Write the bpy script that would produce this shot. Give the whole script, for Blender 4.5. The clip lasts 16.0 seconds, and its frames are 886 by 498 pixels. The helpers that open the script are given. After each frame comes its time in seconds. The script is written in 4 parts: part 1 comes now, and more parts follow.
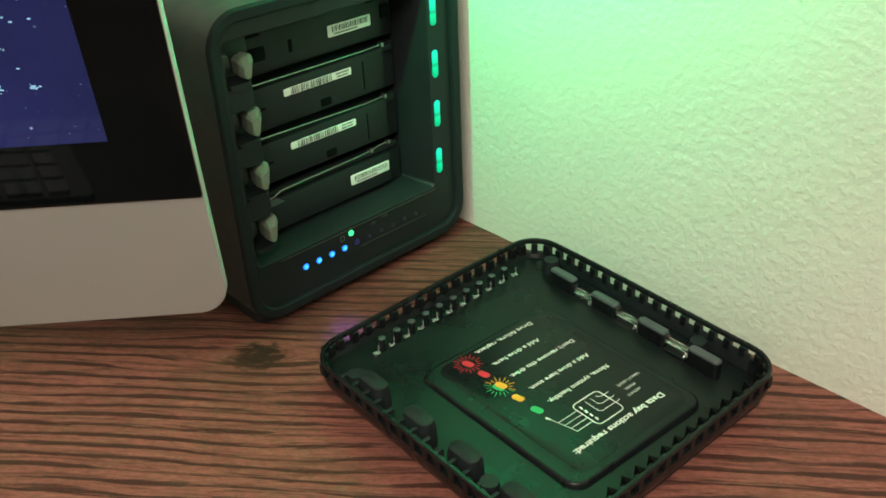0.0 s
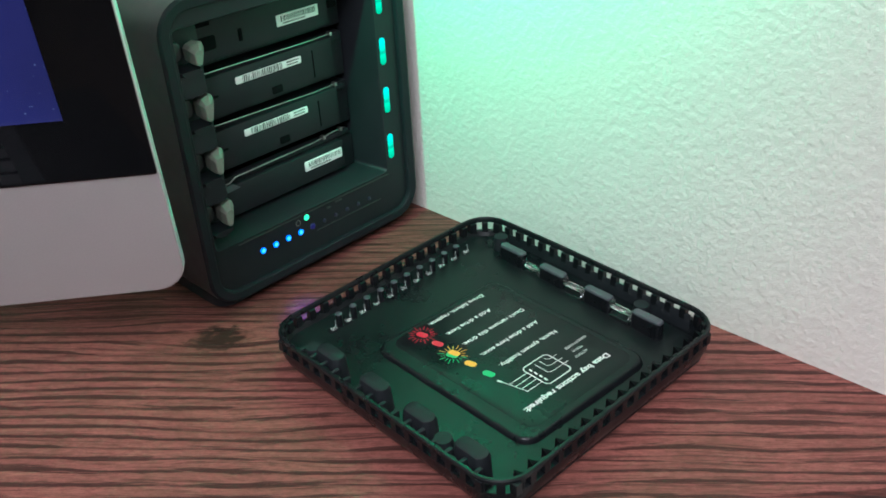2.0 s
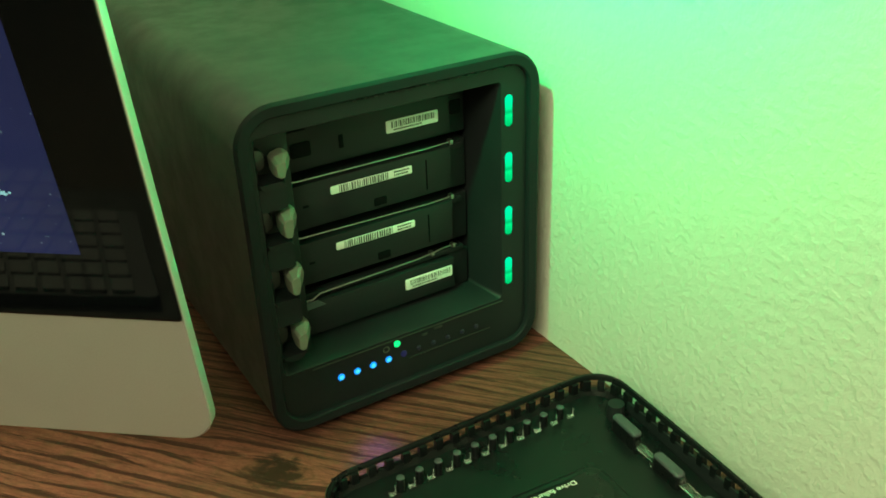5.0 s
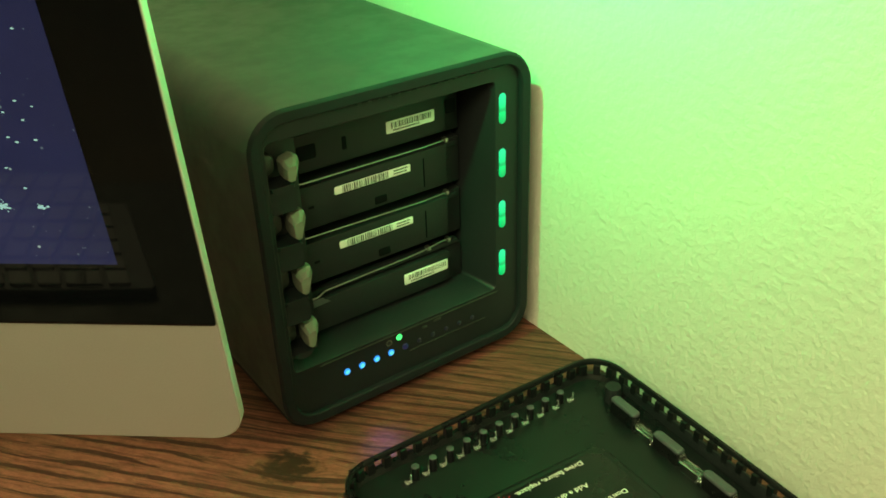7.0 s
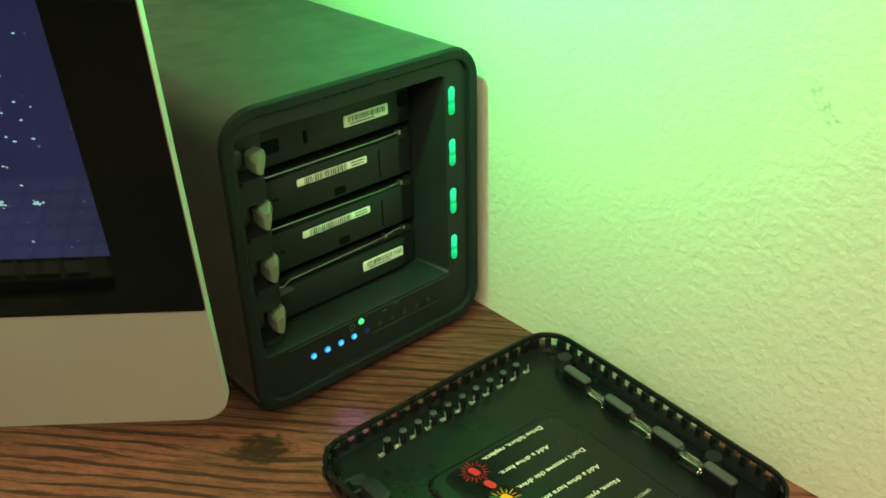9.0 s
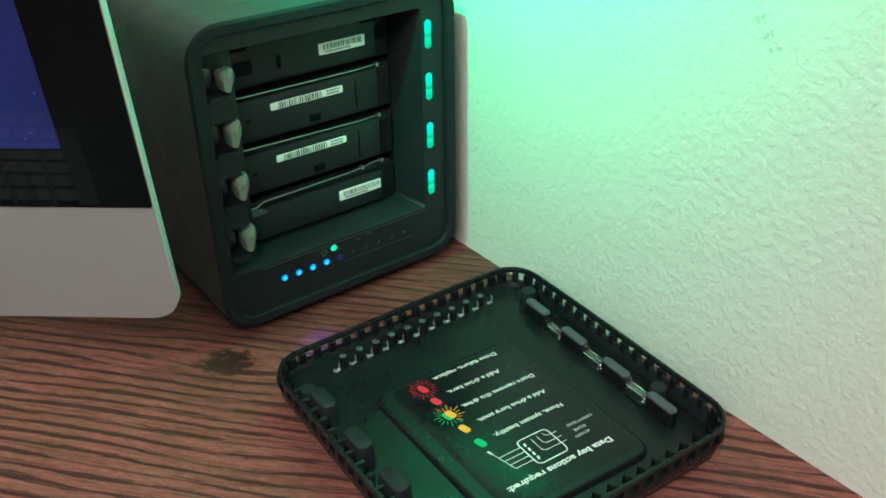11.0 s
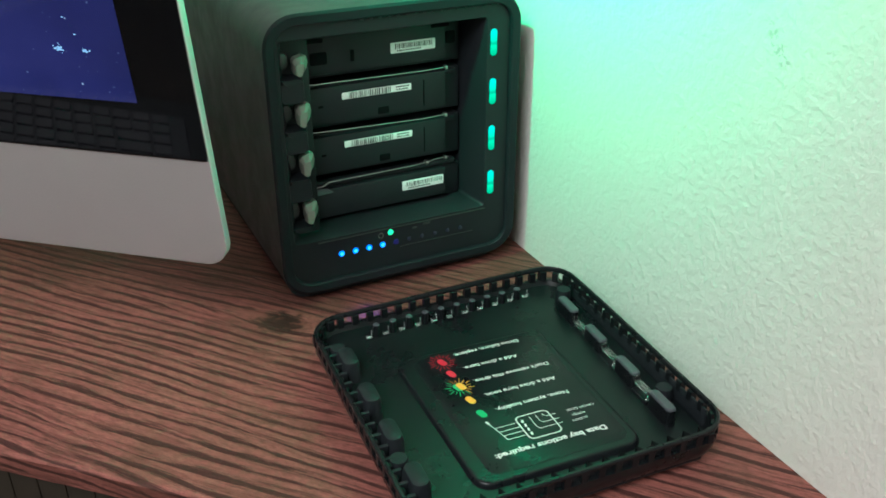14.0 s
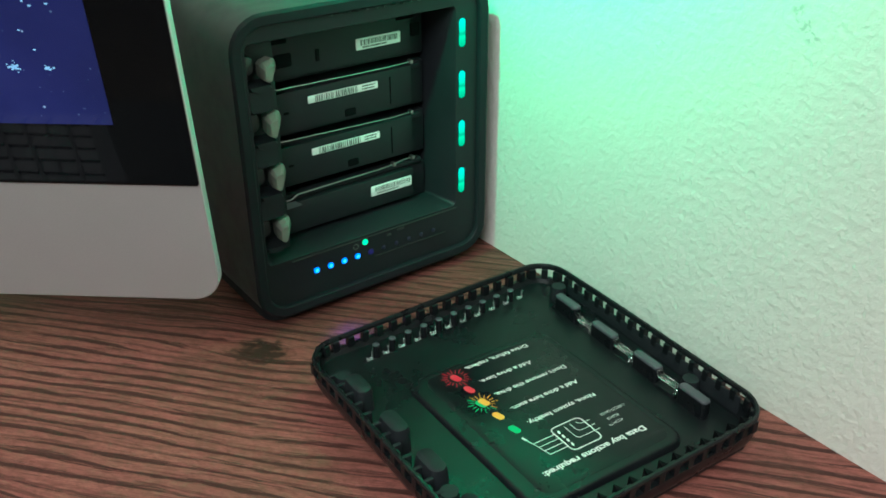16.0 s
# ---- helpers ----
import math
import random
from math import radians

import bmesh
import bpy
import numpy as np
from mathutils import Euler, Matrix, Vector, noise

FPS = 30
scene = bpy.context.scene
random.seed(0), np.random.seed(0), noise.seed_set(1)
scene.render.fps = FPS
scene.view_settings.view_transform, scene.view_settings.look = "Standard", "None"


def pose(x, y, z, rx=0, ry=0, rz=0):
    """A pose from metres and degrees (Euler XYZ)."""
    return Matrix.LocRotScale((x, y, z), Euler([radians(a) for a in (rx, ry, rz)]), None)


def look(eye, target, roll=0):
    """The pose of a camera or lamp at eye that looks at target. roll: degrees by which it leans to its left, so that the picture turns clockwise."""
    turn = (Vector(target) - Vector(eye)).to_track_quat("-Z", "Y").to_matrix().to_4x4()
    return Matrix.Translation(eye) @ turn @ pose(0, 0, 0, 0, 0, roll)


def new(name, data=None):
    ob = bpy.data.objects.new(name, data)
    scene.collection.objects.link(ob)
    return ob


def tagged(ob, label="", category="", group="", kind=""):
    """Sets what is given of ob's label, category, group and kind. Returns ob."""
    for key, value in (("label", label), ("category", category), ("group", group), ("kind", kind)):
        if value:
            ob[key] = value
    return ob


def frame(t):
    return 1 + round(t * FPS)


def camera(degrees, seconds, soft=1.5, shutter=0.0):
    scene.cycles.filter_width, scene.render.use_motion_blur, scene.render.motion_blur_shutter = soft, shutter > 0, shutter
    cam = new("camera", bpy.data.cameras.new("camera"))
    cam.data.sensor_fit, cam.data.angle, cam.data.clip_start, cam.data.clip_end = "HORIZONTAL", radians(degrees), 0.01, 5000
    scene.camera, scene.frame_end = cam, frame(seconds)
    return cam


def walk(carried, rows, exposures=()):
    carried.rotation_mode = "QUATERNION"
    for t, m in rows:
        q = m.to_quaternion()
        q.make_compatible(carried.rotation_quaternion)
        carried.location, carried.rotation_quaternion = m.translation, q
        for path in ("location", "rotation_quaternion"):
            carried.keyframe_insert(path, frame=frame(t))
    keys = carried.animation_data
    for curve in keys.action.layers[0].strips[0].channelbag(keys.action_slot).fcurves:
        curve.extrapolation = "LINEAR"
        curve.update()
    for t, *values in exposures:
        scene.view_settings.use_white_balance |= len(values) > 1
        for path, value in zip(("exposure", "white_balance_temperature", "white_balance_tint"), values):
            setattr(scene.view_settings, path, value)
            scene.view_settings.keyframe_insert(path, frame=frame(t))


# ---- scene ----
cam = camera(52.6, 16.0, 1.7)
PATH = [
    (0, (-0.164, -0.337, 0.271), (0.99, 0.928, -0.763), -2.6),
    (0.5, (-0.186, -0.332, 0.283), (1.086, 0.837, -0.724), -1.0),
    (1, (-0.184, -0.34, 0.271), (1.076, 0.828, -0.753), -2.6),
    (1.5, (-0.18, -0.352, 0.269), (1.062, 0.84, -0.75), -2.7),
    (2, (-0.175, -0.358, 0.264), (1.041, 0.863, -0.75), -3.3),
    (2.5, (-0.169, -0.363, 0.266), (1.03, 0.881, -0.741), -2.9),
    (3, (-0.157, -0.351, 0.275), (0.989, 0.965, -0.702), -2.5),
    (3.5, (-0.134, -0.334, 0.284), (0.987, 1.001, -0.696), -0.4),
    (4, (-0.106, -0.322, 0.282), (0.932, 1.071, -0.708), 0.3),
    (4.5, (-0.093, -0.317, 0.271), (0.804, 1.178, -0.71), -2.4),
    (5, (-0.085, -0.32, 0.278), (0.817, 1.193, -0.669), -2.2),
    (5.2, (-0.082, -0.322, 0.279), (0.821, 1.186, -0.675), -1.4),
    (7.3, (-0.131, -0.313, 0.294), (0.911, 1.083, -0.687), -2.1),
    (7.5, (-0.146, -0.315, 0.297), (0.94, 1.048, -0.685), -1.7),
    (8, (-0.16, -0.319, 0.298), (0.987, 0.988, -0.691), -1.1),
    (8.2, (-0.159, -0.32, 0.3), (0.996, 0.987, -0.678), -0.8),
    (10.3, (-0.117, -0.331, 0.288), (0.979, 1.005, -0.719), -2.8),
    (10.5, (-0.121, -0.34, 0.29), (0.987, 0.975, -0.731), -1.4),
    (11, (-0.123, -0.367, 0.278), (0.907, 1.012, -0.741), -1.0),
    (11.5, (-0.12, -0.397, 0.284), (0.858, 1.043, -0.702), 0.7),
    (12, (-0.105, -0.404, 0.274), (0.795, 1.095, -0.697), 0.3),
    (12.5, (-0.071, -0.394, 0.256), (0.755, 1.144, -0.72), 1.0),
    (13, (-0.058, -0.398, 0.247), (0.667, 1.194, -0.721), 0.3),
    (13.5, (-0.067, -0.412, 0.259), (0.677, 1.201, -0.661), 0.9),
    (14, (-0.099, -0.431, 0.27), (0.678, 1.156, -0.667), -0.1),
    (14.5, (-0.113, -0.437, 0.272), (0.699, 1.131, -0.669), -0.2),
    (15, (-0.128, -0.431, 0.271), (0.76, 1.083, -0.688), -0.7),
    (15.5, (-0.139, -0.41, 0.266), (0.851, 1.045, -0.685), -1.0),
    (16, (-0.142, -0.369, 0.265), (0.899, 1.041, -0.698), -0.3),
]
# the camera's own white balance drifts: seconds, stops, kelvin, tint
BALANCE = [
    (0.0, 0.0, 7300, -14), (0.4, 0.04, 6300, 0), (1.5, 0.10, 5550, 4), (2.5, 0.09, 5550, 4), (3.0, 0.05, 5750, 0), (3.5, 0.0, 6900, -14),
    (4.0, -0.08, 8600, -30), (5.0, -0.10, 10600, -45), (7.3, -0.05, 17000, -36), (8.0, -0.05, 15500, -35), (10.3, 0.0, 7800, -29), (10.7, 0.0, 6400, -14),
    (11.0, 0.0, 5850, -15), (11.5, 0.02, 5700, -12), (12.5, 0.03, 5600, -10), (13.5, 0.05, 5580, -8), (14.5, 0.07, 5850, -6), (16.0, 0.0, 5700, -13),
]
walk(cam, [(t, look(eye, target, roll)) for t, eye, target, roll in PATH], BALANCE)

# ---------------------------------------------------------------- light
def lamp(name, kind, energy, colour, m, size=None, size_y=None, spread=None):
    data = bpy.data.lights.new(name, kind)
    data.energy, data.color = energy, colour
    if kind == "AREA":
        data.shape, data.size, data.size_y = "RECTANGLE", size, size_y or size
        if spread:
            data.spread = spread
    ob = new(name, data)
    ob.matrix_world = m
    return ob


world = bpy.data.worlds.new("room_world")
scene.world = world
world.use_nodes = True
world.node_tree.nodes["Background"].inputs[0].default_value = (0.9, 0.95, 1.0, 1)
world.node_tree.nodes["Background"].inputs[1].default_value = 0.02

# shaded lamp of the room, to the left and above the chair
lamp("room_lamp", "AREA", 39.5, (1.0, 0.88, 0.87), look((-1.08, -1.02, 1.50), (0.1, -0.1, 0.1)), 0.9, 0.9)
# green light at the rear edge of the computer, above the enclosure, facing the wall
lamp("bias_light", "AREA", 1.9, (0.02, 1.0, 0.42), look((-0.014, -0.066, 0.358), (0.17, -0.016, 0.340)), 0.010, 0.012, radians(137))

# narrow beam of the lit blue capacity lights, down on to the desk in front of them
beam = lamp("capacity_beam", "SPOT", 0.07, (0.10, 0.06, 1.0), look((0.0600, -0.0035, 0.0277), (0.0500, -0.0300, 0.0)))
beam.data.spot_size, beam.data.spot_blend, beam.data.shadow_soft_size = radians(50), 1.0, 0.006


# ---------------------------------------------------------------- helpers
def mat(name, base=(0.5, 0.5, 0.5), rough=0.5, metal=0.0, spec=0.5):
    m = bpy.data.materials.new(name)
    m.use_nodes = True
    b = m.node_tree.nodes["Principled BSDF"]
    b.inputs["Base Color"].default_value = (*base, 1)
    b.inputs["Roughness"].default_value = rough
    b.inputs["Metallic"].default_value = metal
    b.inputs["Specular IOR Level"].default_value = spec
    return m


class G:
    """Short hand for a node tree."""

    def __init__(self, m):
        self.t = m.node_tree
        self.b = self.t.nodes["Principled BSDF"]

    def n(self, kind, **props):
        nd = self.t.nodes.new(kind)
        for k, v in props.items():
            if k == "operation":
                nd.operation = v
            elif k == "blend_type":
                nd.blend_type = v
            elif k == "data_type":
                nd.data_type = v
            elif k == "feature":
                nd.feature = v
        return nd

    def put(self, sock, v):
        if isinstance(v, bpy.types.NodeSocket):
            self.t.links.new(v, sock)
        else:
            sock.default_value = v

    def math(self, op, a, b=0.0, c=None):
        nd = self.n("ShaderNodeMath", operation=op)
        self.put(nd.inputs[0], a)
        self.put(nd.inputs[1], b)
        if c is not None:
            self.put(nd.inputs[2], c)
        return nd.outputs[0]

    def coords(self, which="Object"):
        return self.n("ShaderNodeTexCoord").outputs[which]

    def mapping(self, vec, loc=(0, 0, 0), rot=(0, 0, 0), scale=(1, 1, 1)):
        nd = self.n("ShaderNodeMapping")
        self.put(nd.inputs["Vector"], vec)
        nd.inputs["Location"].default_value = loc
        nd.inputs["Rotation"].default_value = rot
        nd.inputs["Scale"].default_value = scale
        return nd.outputs[0]

    def noise(self, vec, scale, detail=3.0, rough=0.55, dist=0.0):
        nd = self.n("ShaderNodeTexNoise")
        self.put(nd.inputs["Vector"], vec)
        nd.inputs["Scale"].default_value = scale
        nd.inputs["Detail"].default_value = detail
        nd.inputs["Roughness"].default_value = rough
        nd.inputs["Distortion"].default_value = dist
        return nd.outputs["Fac"]

    def voronoi(self, vec, scale, feature="F1"):
        nd = self.n("ShaderNodeTexVoronoi", feature=feature)
        self.put(nd.inputs["Vector"], vec)
        nd.inputs["Scale"].default_value = scale
        return nd

    def ramp(self, fac, stops):
        nd = self.n("ShaderNodeValToRGB")
        self.put(nd.inputs[0], fac)
        el = nd.color_ramp.elements
        while len(el) < len(stops):
            el.new(0.5)
        for e, (p, c) in zip(el, stops):
            e.position, e.color = p, (*c, 1) if len(c) == 3 else c
        return nd.outputs[0]

    def mix(self, fac, a, b, blend="MIX"):
        nd = self.n("ShaderNodeMix", data_type="RGBA", blend_type=blend)
        self.put(nd.inputs[0], fac)
        self.put(nd.inputs[6], a if isinstance(a, bpy.types.NodeSocket) else (*a, 1))
        self.put(nd.inputs[7], b if isinstance(b, bpy.types.NodeSocket) else (*b, 1))
        return nd.outputs[2]

    def smooth(self, v, lo, hi, a=0.0, b=1.0):
        nd = self.n("ShaderNodeMapRange")
        nd.interpolation_type = "SMOOTHSTEP"
        self.put(nd.inputs[0], v)
        nd.inputs[1].default_value, nd.inputs[2].default_value = lo, hi
        nd.inputs[3].default_value, nd.inputs[4].default_value = a, b
        return nd.outputs[0]

    def bump(self, height, dist, strength=1.0, base=None):
        nd = self.n("ShaderNodeBump")
        self.put(nd.inputs["Height"], height)
        nd.inputs["Distance"].default_value = dist
        nd.inputs["Strength"].default_value = strength
        if base:
            self.put(nd.inputs["Normal"], base)
        return nd.outputs[0]

    def set(self, name, v):
        self.put(self.b.inputs[name], v)


# ---------------------------------------------------------------- materials
def wood_material():
    m = mat("red_oak", rough=0.5, spec=0.22)
    g = G(m)
    p = g.mapping(g.coords(), rot=(0, 0, radians(49.0)))
    sep = g.n("ShaderNodeSeparateXYZ")
    g.put(sep.inputs[0], p)
    along, across = sep.outputs[0], g.math("ADD", sep.outputs[1], sep.outputs[2])
    # the knot, in grain coordinates
    k = Matrix.Rotation(radians(49.0), 2) @ Vector((0.0060, -0.0130))
    du = g.math("SUBTRACT", along, k[0])
    dv = g.math("SUBTRACT", across, k[1])
    d2 = g.math("ADD", g.math("POWER", g.math("DIVIDE", du, 0.022), 2.0), g.math("POWER", g.math("DIVIDE", dv, 0.010), 2.0))
    near = g.math("EXPONENT", g.math("MULTIPLY", d2, -1.0))
    side = g.math("MULTIPLY", near, g.math("MULTIPLY", dv, -0.55))
    # slow waves of the grain
    slow = g.noise(g.mapping(p, scale=(4.0, 14.0, 1.0)), 1.0, 2.0)
    slow2 = g.noise(g.mapping(p, loc=(3, 1, 0), scale=(14.0, 60.0, 1.0)), 1.0, 3.0)
    v = g.math("ADD", g.math("ADD", across, side), g.math("ADD", g.math("MULTIPLY", g.math("SUBTRACT", slow, 0.5), 0.022), g.math("MULTIPLY", g.math("SUBTRACT", slow2, 0.5), 0.0044)))
    # open pores: short dark dashes along the grain
    comb = g.n("ShaderNodeCombineXYZ")
    g.put(comb.inputs[0], g.math("MULTIPLY", along, 26.0))
    g.put(comb.inputs[1], g.math("MULTIPLY", v, 620.0))
    pores = g.noise(comb.outputs[0], 1.0, 4.0, 0.62)
    comb2 = g.n("ShaderNodeCombineXYZ")
    g.put(comb2.inputs[0], g.math("MULTIPLY", along, 75.0))
    g.put(comb2.inputs[1], g.math("MULTIPLY", v, 2300.0))
    fibre = g.noise(comb2.outputs[0], 1.0, 3.0, 0.6)
    comb3 = g.n("ShaderNodeCombineXYZ")
    g.put(comb3.inputs[0], g.math("MULTIPLY", along, 9.0))
    g.put(comb3.inputs[1], g.math("MULTIPLY", v, 190.0))
    band = g.noise(comb3.outputs[0], 1.0, 3.0, 0.55)
    # growth lines: a hard edge on one side, fading out on the other
    comb4 = g.n("ShaderNodeCombineXYZ")
    g.put(comb4.inputs[0], g.math("MULTIPLY", along, 14.0))
    g.put(comb4.inputs[1], g.math("MULTIPLY", v, 170.0))
    swell = g.noise(comb4.outputs[0], 1.0, 3.0, 0.6)
    ragged = g.math("ADD", g.math("MULTIPLY", g.math("SUBTRACT", pores, 0.5), 0.0044), g.math("MULTIPLY", g.math("SUBTRACT", fibre, 0.5), 0.0030))
    lines = None
    for period, shift, lo, hi, most in ((0.0072, 0.0, 0.27, 0.64, 1.0), (0.0047, 0.37, 0.38, 0.74, 0.6)):
        saw = g.math("FRACT", g.math("ADD", g.math("DIVIDE", g.math("ADD", v, ragged), period), 20.0 + shift))
        width = g.smooth(swell if most == 1.0 else g.math("SUBTRACT", 1.0, swell), lo, hi, -0.05, 0.38)
        tail = g.smooth(g.math("SUBTRACT", saw, width), 0.0, 0.17, 1.0, 0.0)
        one = g.math("MULTIPLY", g.math("MULTIPLY", tail, g.smooth(saw, 0.0, 0.05)), g.smooth(width, -0.02, 0.16, 0.0, most))
        lines = one if lines is None else g.math("MAXIMUM", lines, one)
    dark = g.math("MAXIMUM", lines, g.smooth(pores, 0.52, 0.68, 0.0, 0.62))
    light = g.mix(g.smooth(fibre, 0.3, 0.7), (0.262, 0.090, 0.073), (0.392, 0.140, 0.116))
    light = g.mix(g.smooth(band, 0.35, 0.65, 0.0, 0.35), light, (0.18, 0.066, 0.052))
    mottle = g.noise(g.mapping(p, scale=(1.0, 2.6, 1.0)), 190.0, 4.0, 0.65)
    light = g.mix(g.smooth(mottle, 0.40, 0.66, 0.0, 0.46), light, (0.130, 0.047, 0.037))
    speck = g.noise(g.mapping(p, scale=(1.0, 2.2, 1.0)), 620.0, 3.0, 0.7)
    light = g.mix(g.smooth(speck, 0.50, 0.66, 0.0, 0.40), light, (0.085, 0.033, 0.026))
    col = g.mix(g.math("MULTIPLY", dark, g.smooth(speck, 0.25, 0.75, 0.97, 0.74)), light, (0.036, 0.0150, 0.0130))
    blot = g.noise(g.mapping(p, scale=(1.0, 1.6, 1.0)), 150.0, 4.0)
    core = g.math("ADD", g.math("POWER", g.math("DIVIDE", du, 0.0130), 2.0), g.math("POWER", g.math("DIVIDE", dv, 0.0100), 2.0))
    core = g.math("ADD", core, g.math("MULTIPLY", g.math("SUBTRACT", blot, 0.5), 4.0))
    col = g.mix(g.smooth(core, 0.3, 1.7, 0.93, 0.0), col, (0.022, 0.012, 0.009))
    # tight fine grain beyond the knot; the dimmer light towards the corner is painted in too
    comb5 = g.n("ShaderNodeCombineXYZ")
    g.put(comb5.inputs[0], g.math("MULTIPLY", along, 30.0))
    g.put(comb5.inputs[1], g.math("MULTIPLY", v, 900.0))
    tight = g.smooth(g.noise(comb5.outputs[0], 1.0, 3.0, 0.6), 0.42, 0.60, 0.12, 0.62)
    board = g.smooth(g.math("SUBTRACT", v, k[1]), 0.004, 0.020)
    col = g.mix(g.math("MULTIPLY", board, tight), col, (0.062, 0.028, 0.023))
    stain = g.noise(p, 16.0, 4.0, 0.6)
    col = g.mix(g.smooth(stain, 0.42, 0.72, 0.0, 0.42), col, (0.075, 0.036, 0.024))
    g.set("Base Color", col)
    g.set("Roughness", g.smooth(pores, 0.3, 0.7, 0.46, 0.68))
    g.set("Normal", g.bump(g.math("SUBTRACT", g.math("MULTIPLY", fibre, 0.3), dark), 0.0004, 0.55))
    return m


def wall_material():
    m = mat("textured_plaster", rough=0.75)
    g = G(m)
    c = g.coords()
    a = g.noise(c, 270.0, 3.0, 0.5)
    b = g.noise(c, 620.0, 3.0, 0.6)
    w = g.noise(c, 90.0, 2.0, 0.5)
    h = g.math("ADD", g.smooth(a, 0.25, 0.78), g.math("ADD", g.math("MULTIPLY", b, 0.55), g.math("MULTIPLY", w, 0.4)))
    tone = g.noise(c, 7.0, 3.0)
    col = g.mix(tone, (0.70, 0.68, 0.62), (0.78, 0.765, 0.715))
    # grey scuff left on the paint
    sep = g.n("ShaderNodeSeparateXYZ")
    g.put(sep.inputs[0], c)
    ey = g.math("DIVIDE", g.math("ADD", g.math("ADD", sep.outputs[1], 0.177), g.math("MULTIPLY", g.math("SUBTRACT", sep.outputs[2], 0.176), -0.75)), 0.0045)
    ez = g.math("DIVIDE", g.math("SUBTRACT", sep.outputs[2], 0.1755), 0.0105)
    d = g.math("ADD", g.math("POWER", ey, 2.0), g.math("POWER", ez, 2.0))
    fleck = g.math("MULTIPLY", g.smooth(d, 0.3, 1.2, 1.0, 0.0), g.smooth(g.noise(c, 420.0, 2.0), 0.50, 0.60))
    col = g.mix(g.math("MULTIPLY", fleck, 0.34), col, (0.16, 0.17, 0.16))
    g.set("Base Color", col)
    g.set("Normal", g.bump(h, 0.0007, 0.46))
    return m


def plastic(name, base, rough, grain=900.0, depth=0.00006, spec=0.5):
    m = mat(name, base, rough, 0.0, spec)
    g = G(m)
    c = g.coords()
    f = g.noise(c, grain, 3.0)
    dirt = g.noise(c, 45.0, 4.0, 0.6)
    g.set("Base Color", g.mix(dirt, tuple(x * 0.8 for x in base), tuple(min(1, x * 1.3 + 0.002) for x in base)))
    g.set("Roughness", g.smooth(dirt, 0.3, 0.75, rough - 0.06, rough + 0.10))
    g.set("Normal", g.bump(f, depth, 0.6))
    return m


def glow(name, colour, strength, base=(0.02, 0.02, 0.02)):
    m = mat(name, base, 0.3)
    g = G(m)
    g.b.inputs["Emission Color"].default_value = (*colour, 1)
    g.b.inputs["Emission Strength"].default_value = strength
    return m


def bar_material():
    m = mat("lit_green_bar", (0.02, 0.05, 0.04), 0.3)
    g = G(m)
    sep = g.n("ShaderNodeSeparateXYZ")
    g.put(sep.inputs[0], g.coords())
    z = g.math("MULTIPLY", sep.outputs[2], 1 / 0.0076)
    col = g.ramp(g.smooth(z, -1.0, 1.0), [(0.0, (0.01, 0.62, 0.30)), (0.30, (0.03, 0.95, 0.52)), (0.45, (0.01, 0.55, 0.28)), (0.62, (0.03, 0.92, 0.60)), (1.0, (0.05, 1.0, 0.80))])
    g.set("Emission Color", col)
    g.b.inputs["Emission Strength"].default_value = 0.95
    return m


def screen_material():
    m = mat("lit_night_sky_screen", (0.004, 0.004, 0.006), 0.05, 0.0, 0.30)
    g = G(m)
    c = g.coords()
    cloud = g.noise(c, 9.0, 4.0, 0.6)
    col = g.ramp(cloud, [(0.25, (0.010, 0.012, 0.066)), (0.55, (0.017, 0.019, 0.115)), (0.8, (0.030, 0.032, 0.165))])
    vor = g.voronoi(c, 240.0)
    spot = g.smooth(vor.outputs["Distance"], 0.05, 0.17, 1.0, 0.0)
    sel = g.n("ShaderNodeSeparateColor")
    g.put(sel.inputs[0], vor.outputs["Color"])
    star = g.math("MULTIPLY", spot, g.smooth(sel.outputs[0], 0.80, 0.98))
    vor2 = g.voronoi(c, 620.0)
    sel2 = g.n("ShaderNodeSeparateColor")
    g.put(sel2.inputs[0], vor2.outputs["Color"])
    fine = g.math("MULTIPLY", g.smooth(vor2.outputs["Distance"], 0.05, 0.2, 1.0, 0.0), g.smooth(sel2.outputs[1], 0.86, 1.0, 0.0, 0.4))
    col = g.mix(g.math("ADD", star, fine), col, (0.34, 0.45, 0.72))
    g.set("Emission Color", col)
    g.b.inputs["Emission Strength"].default_value = 0.88
    return m


def aluminium_material():
    m = mat("blasted_aluminium", (0.56, 0.55, 0.54), 0.50, 0.75)
    g = G(m)
    c = g.coords()
    f = g.noise(c, 1500.0, 2.0)
    s = g.noise(c, 18.0, 3.0)
    g.set("Base Color", g.mix(s, (0.52, 0.485, 0.49), (0.58, 0.545, 0.55)))
    g.set("Roughness", g.smooth(f, 0.3, 0.7, 0.48, 0.60))
    g.set("Normal", g.bump(f, 0.00003, 0.5))
    return m


def clear_material(name, colour, rough=0.12):
    m = mat(name, colour, rough)
    m.node_tree.nodes["Principled BSDF"].inputs["Transmission Weight"].default_value = 0.97
    m.node_tree.nodes["Principled BSDF"].inputs["IOR"].default_value = 1.49
    return m


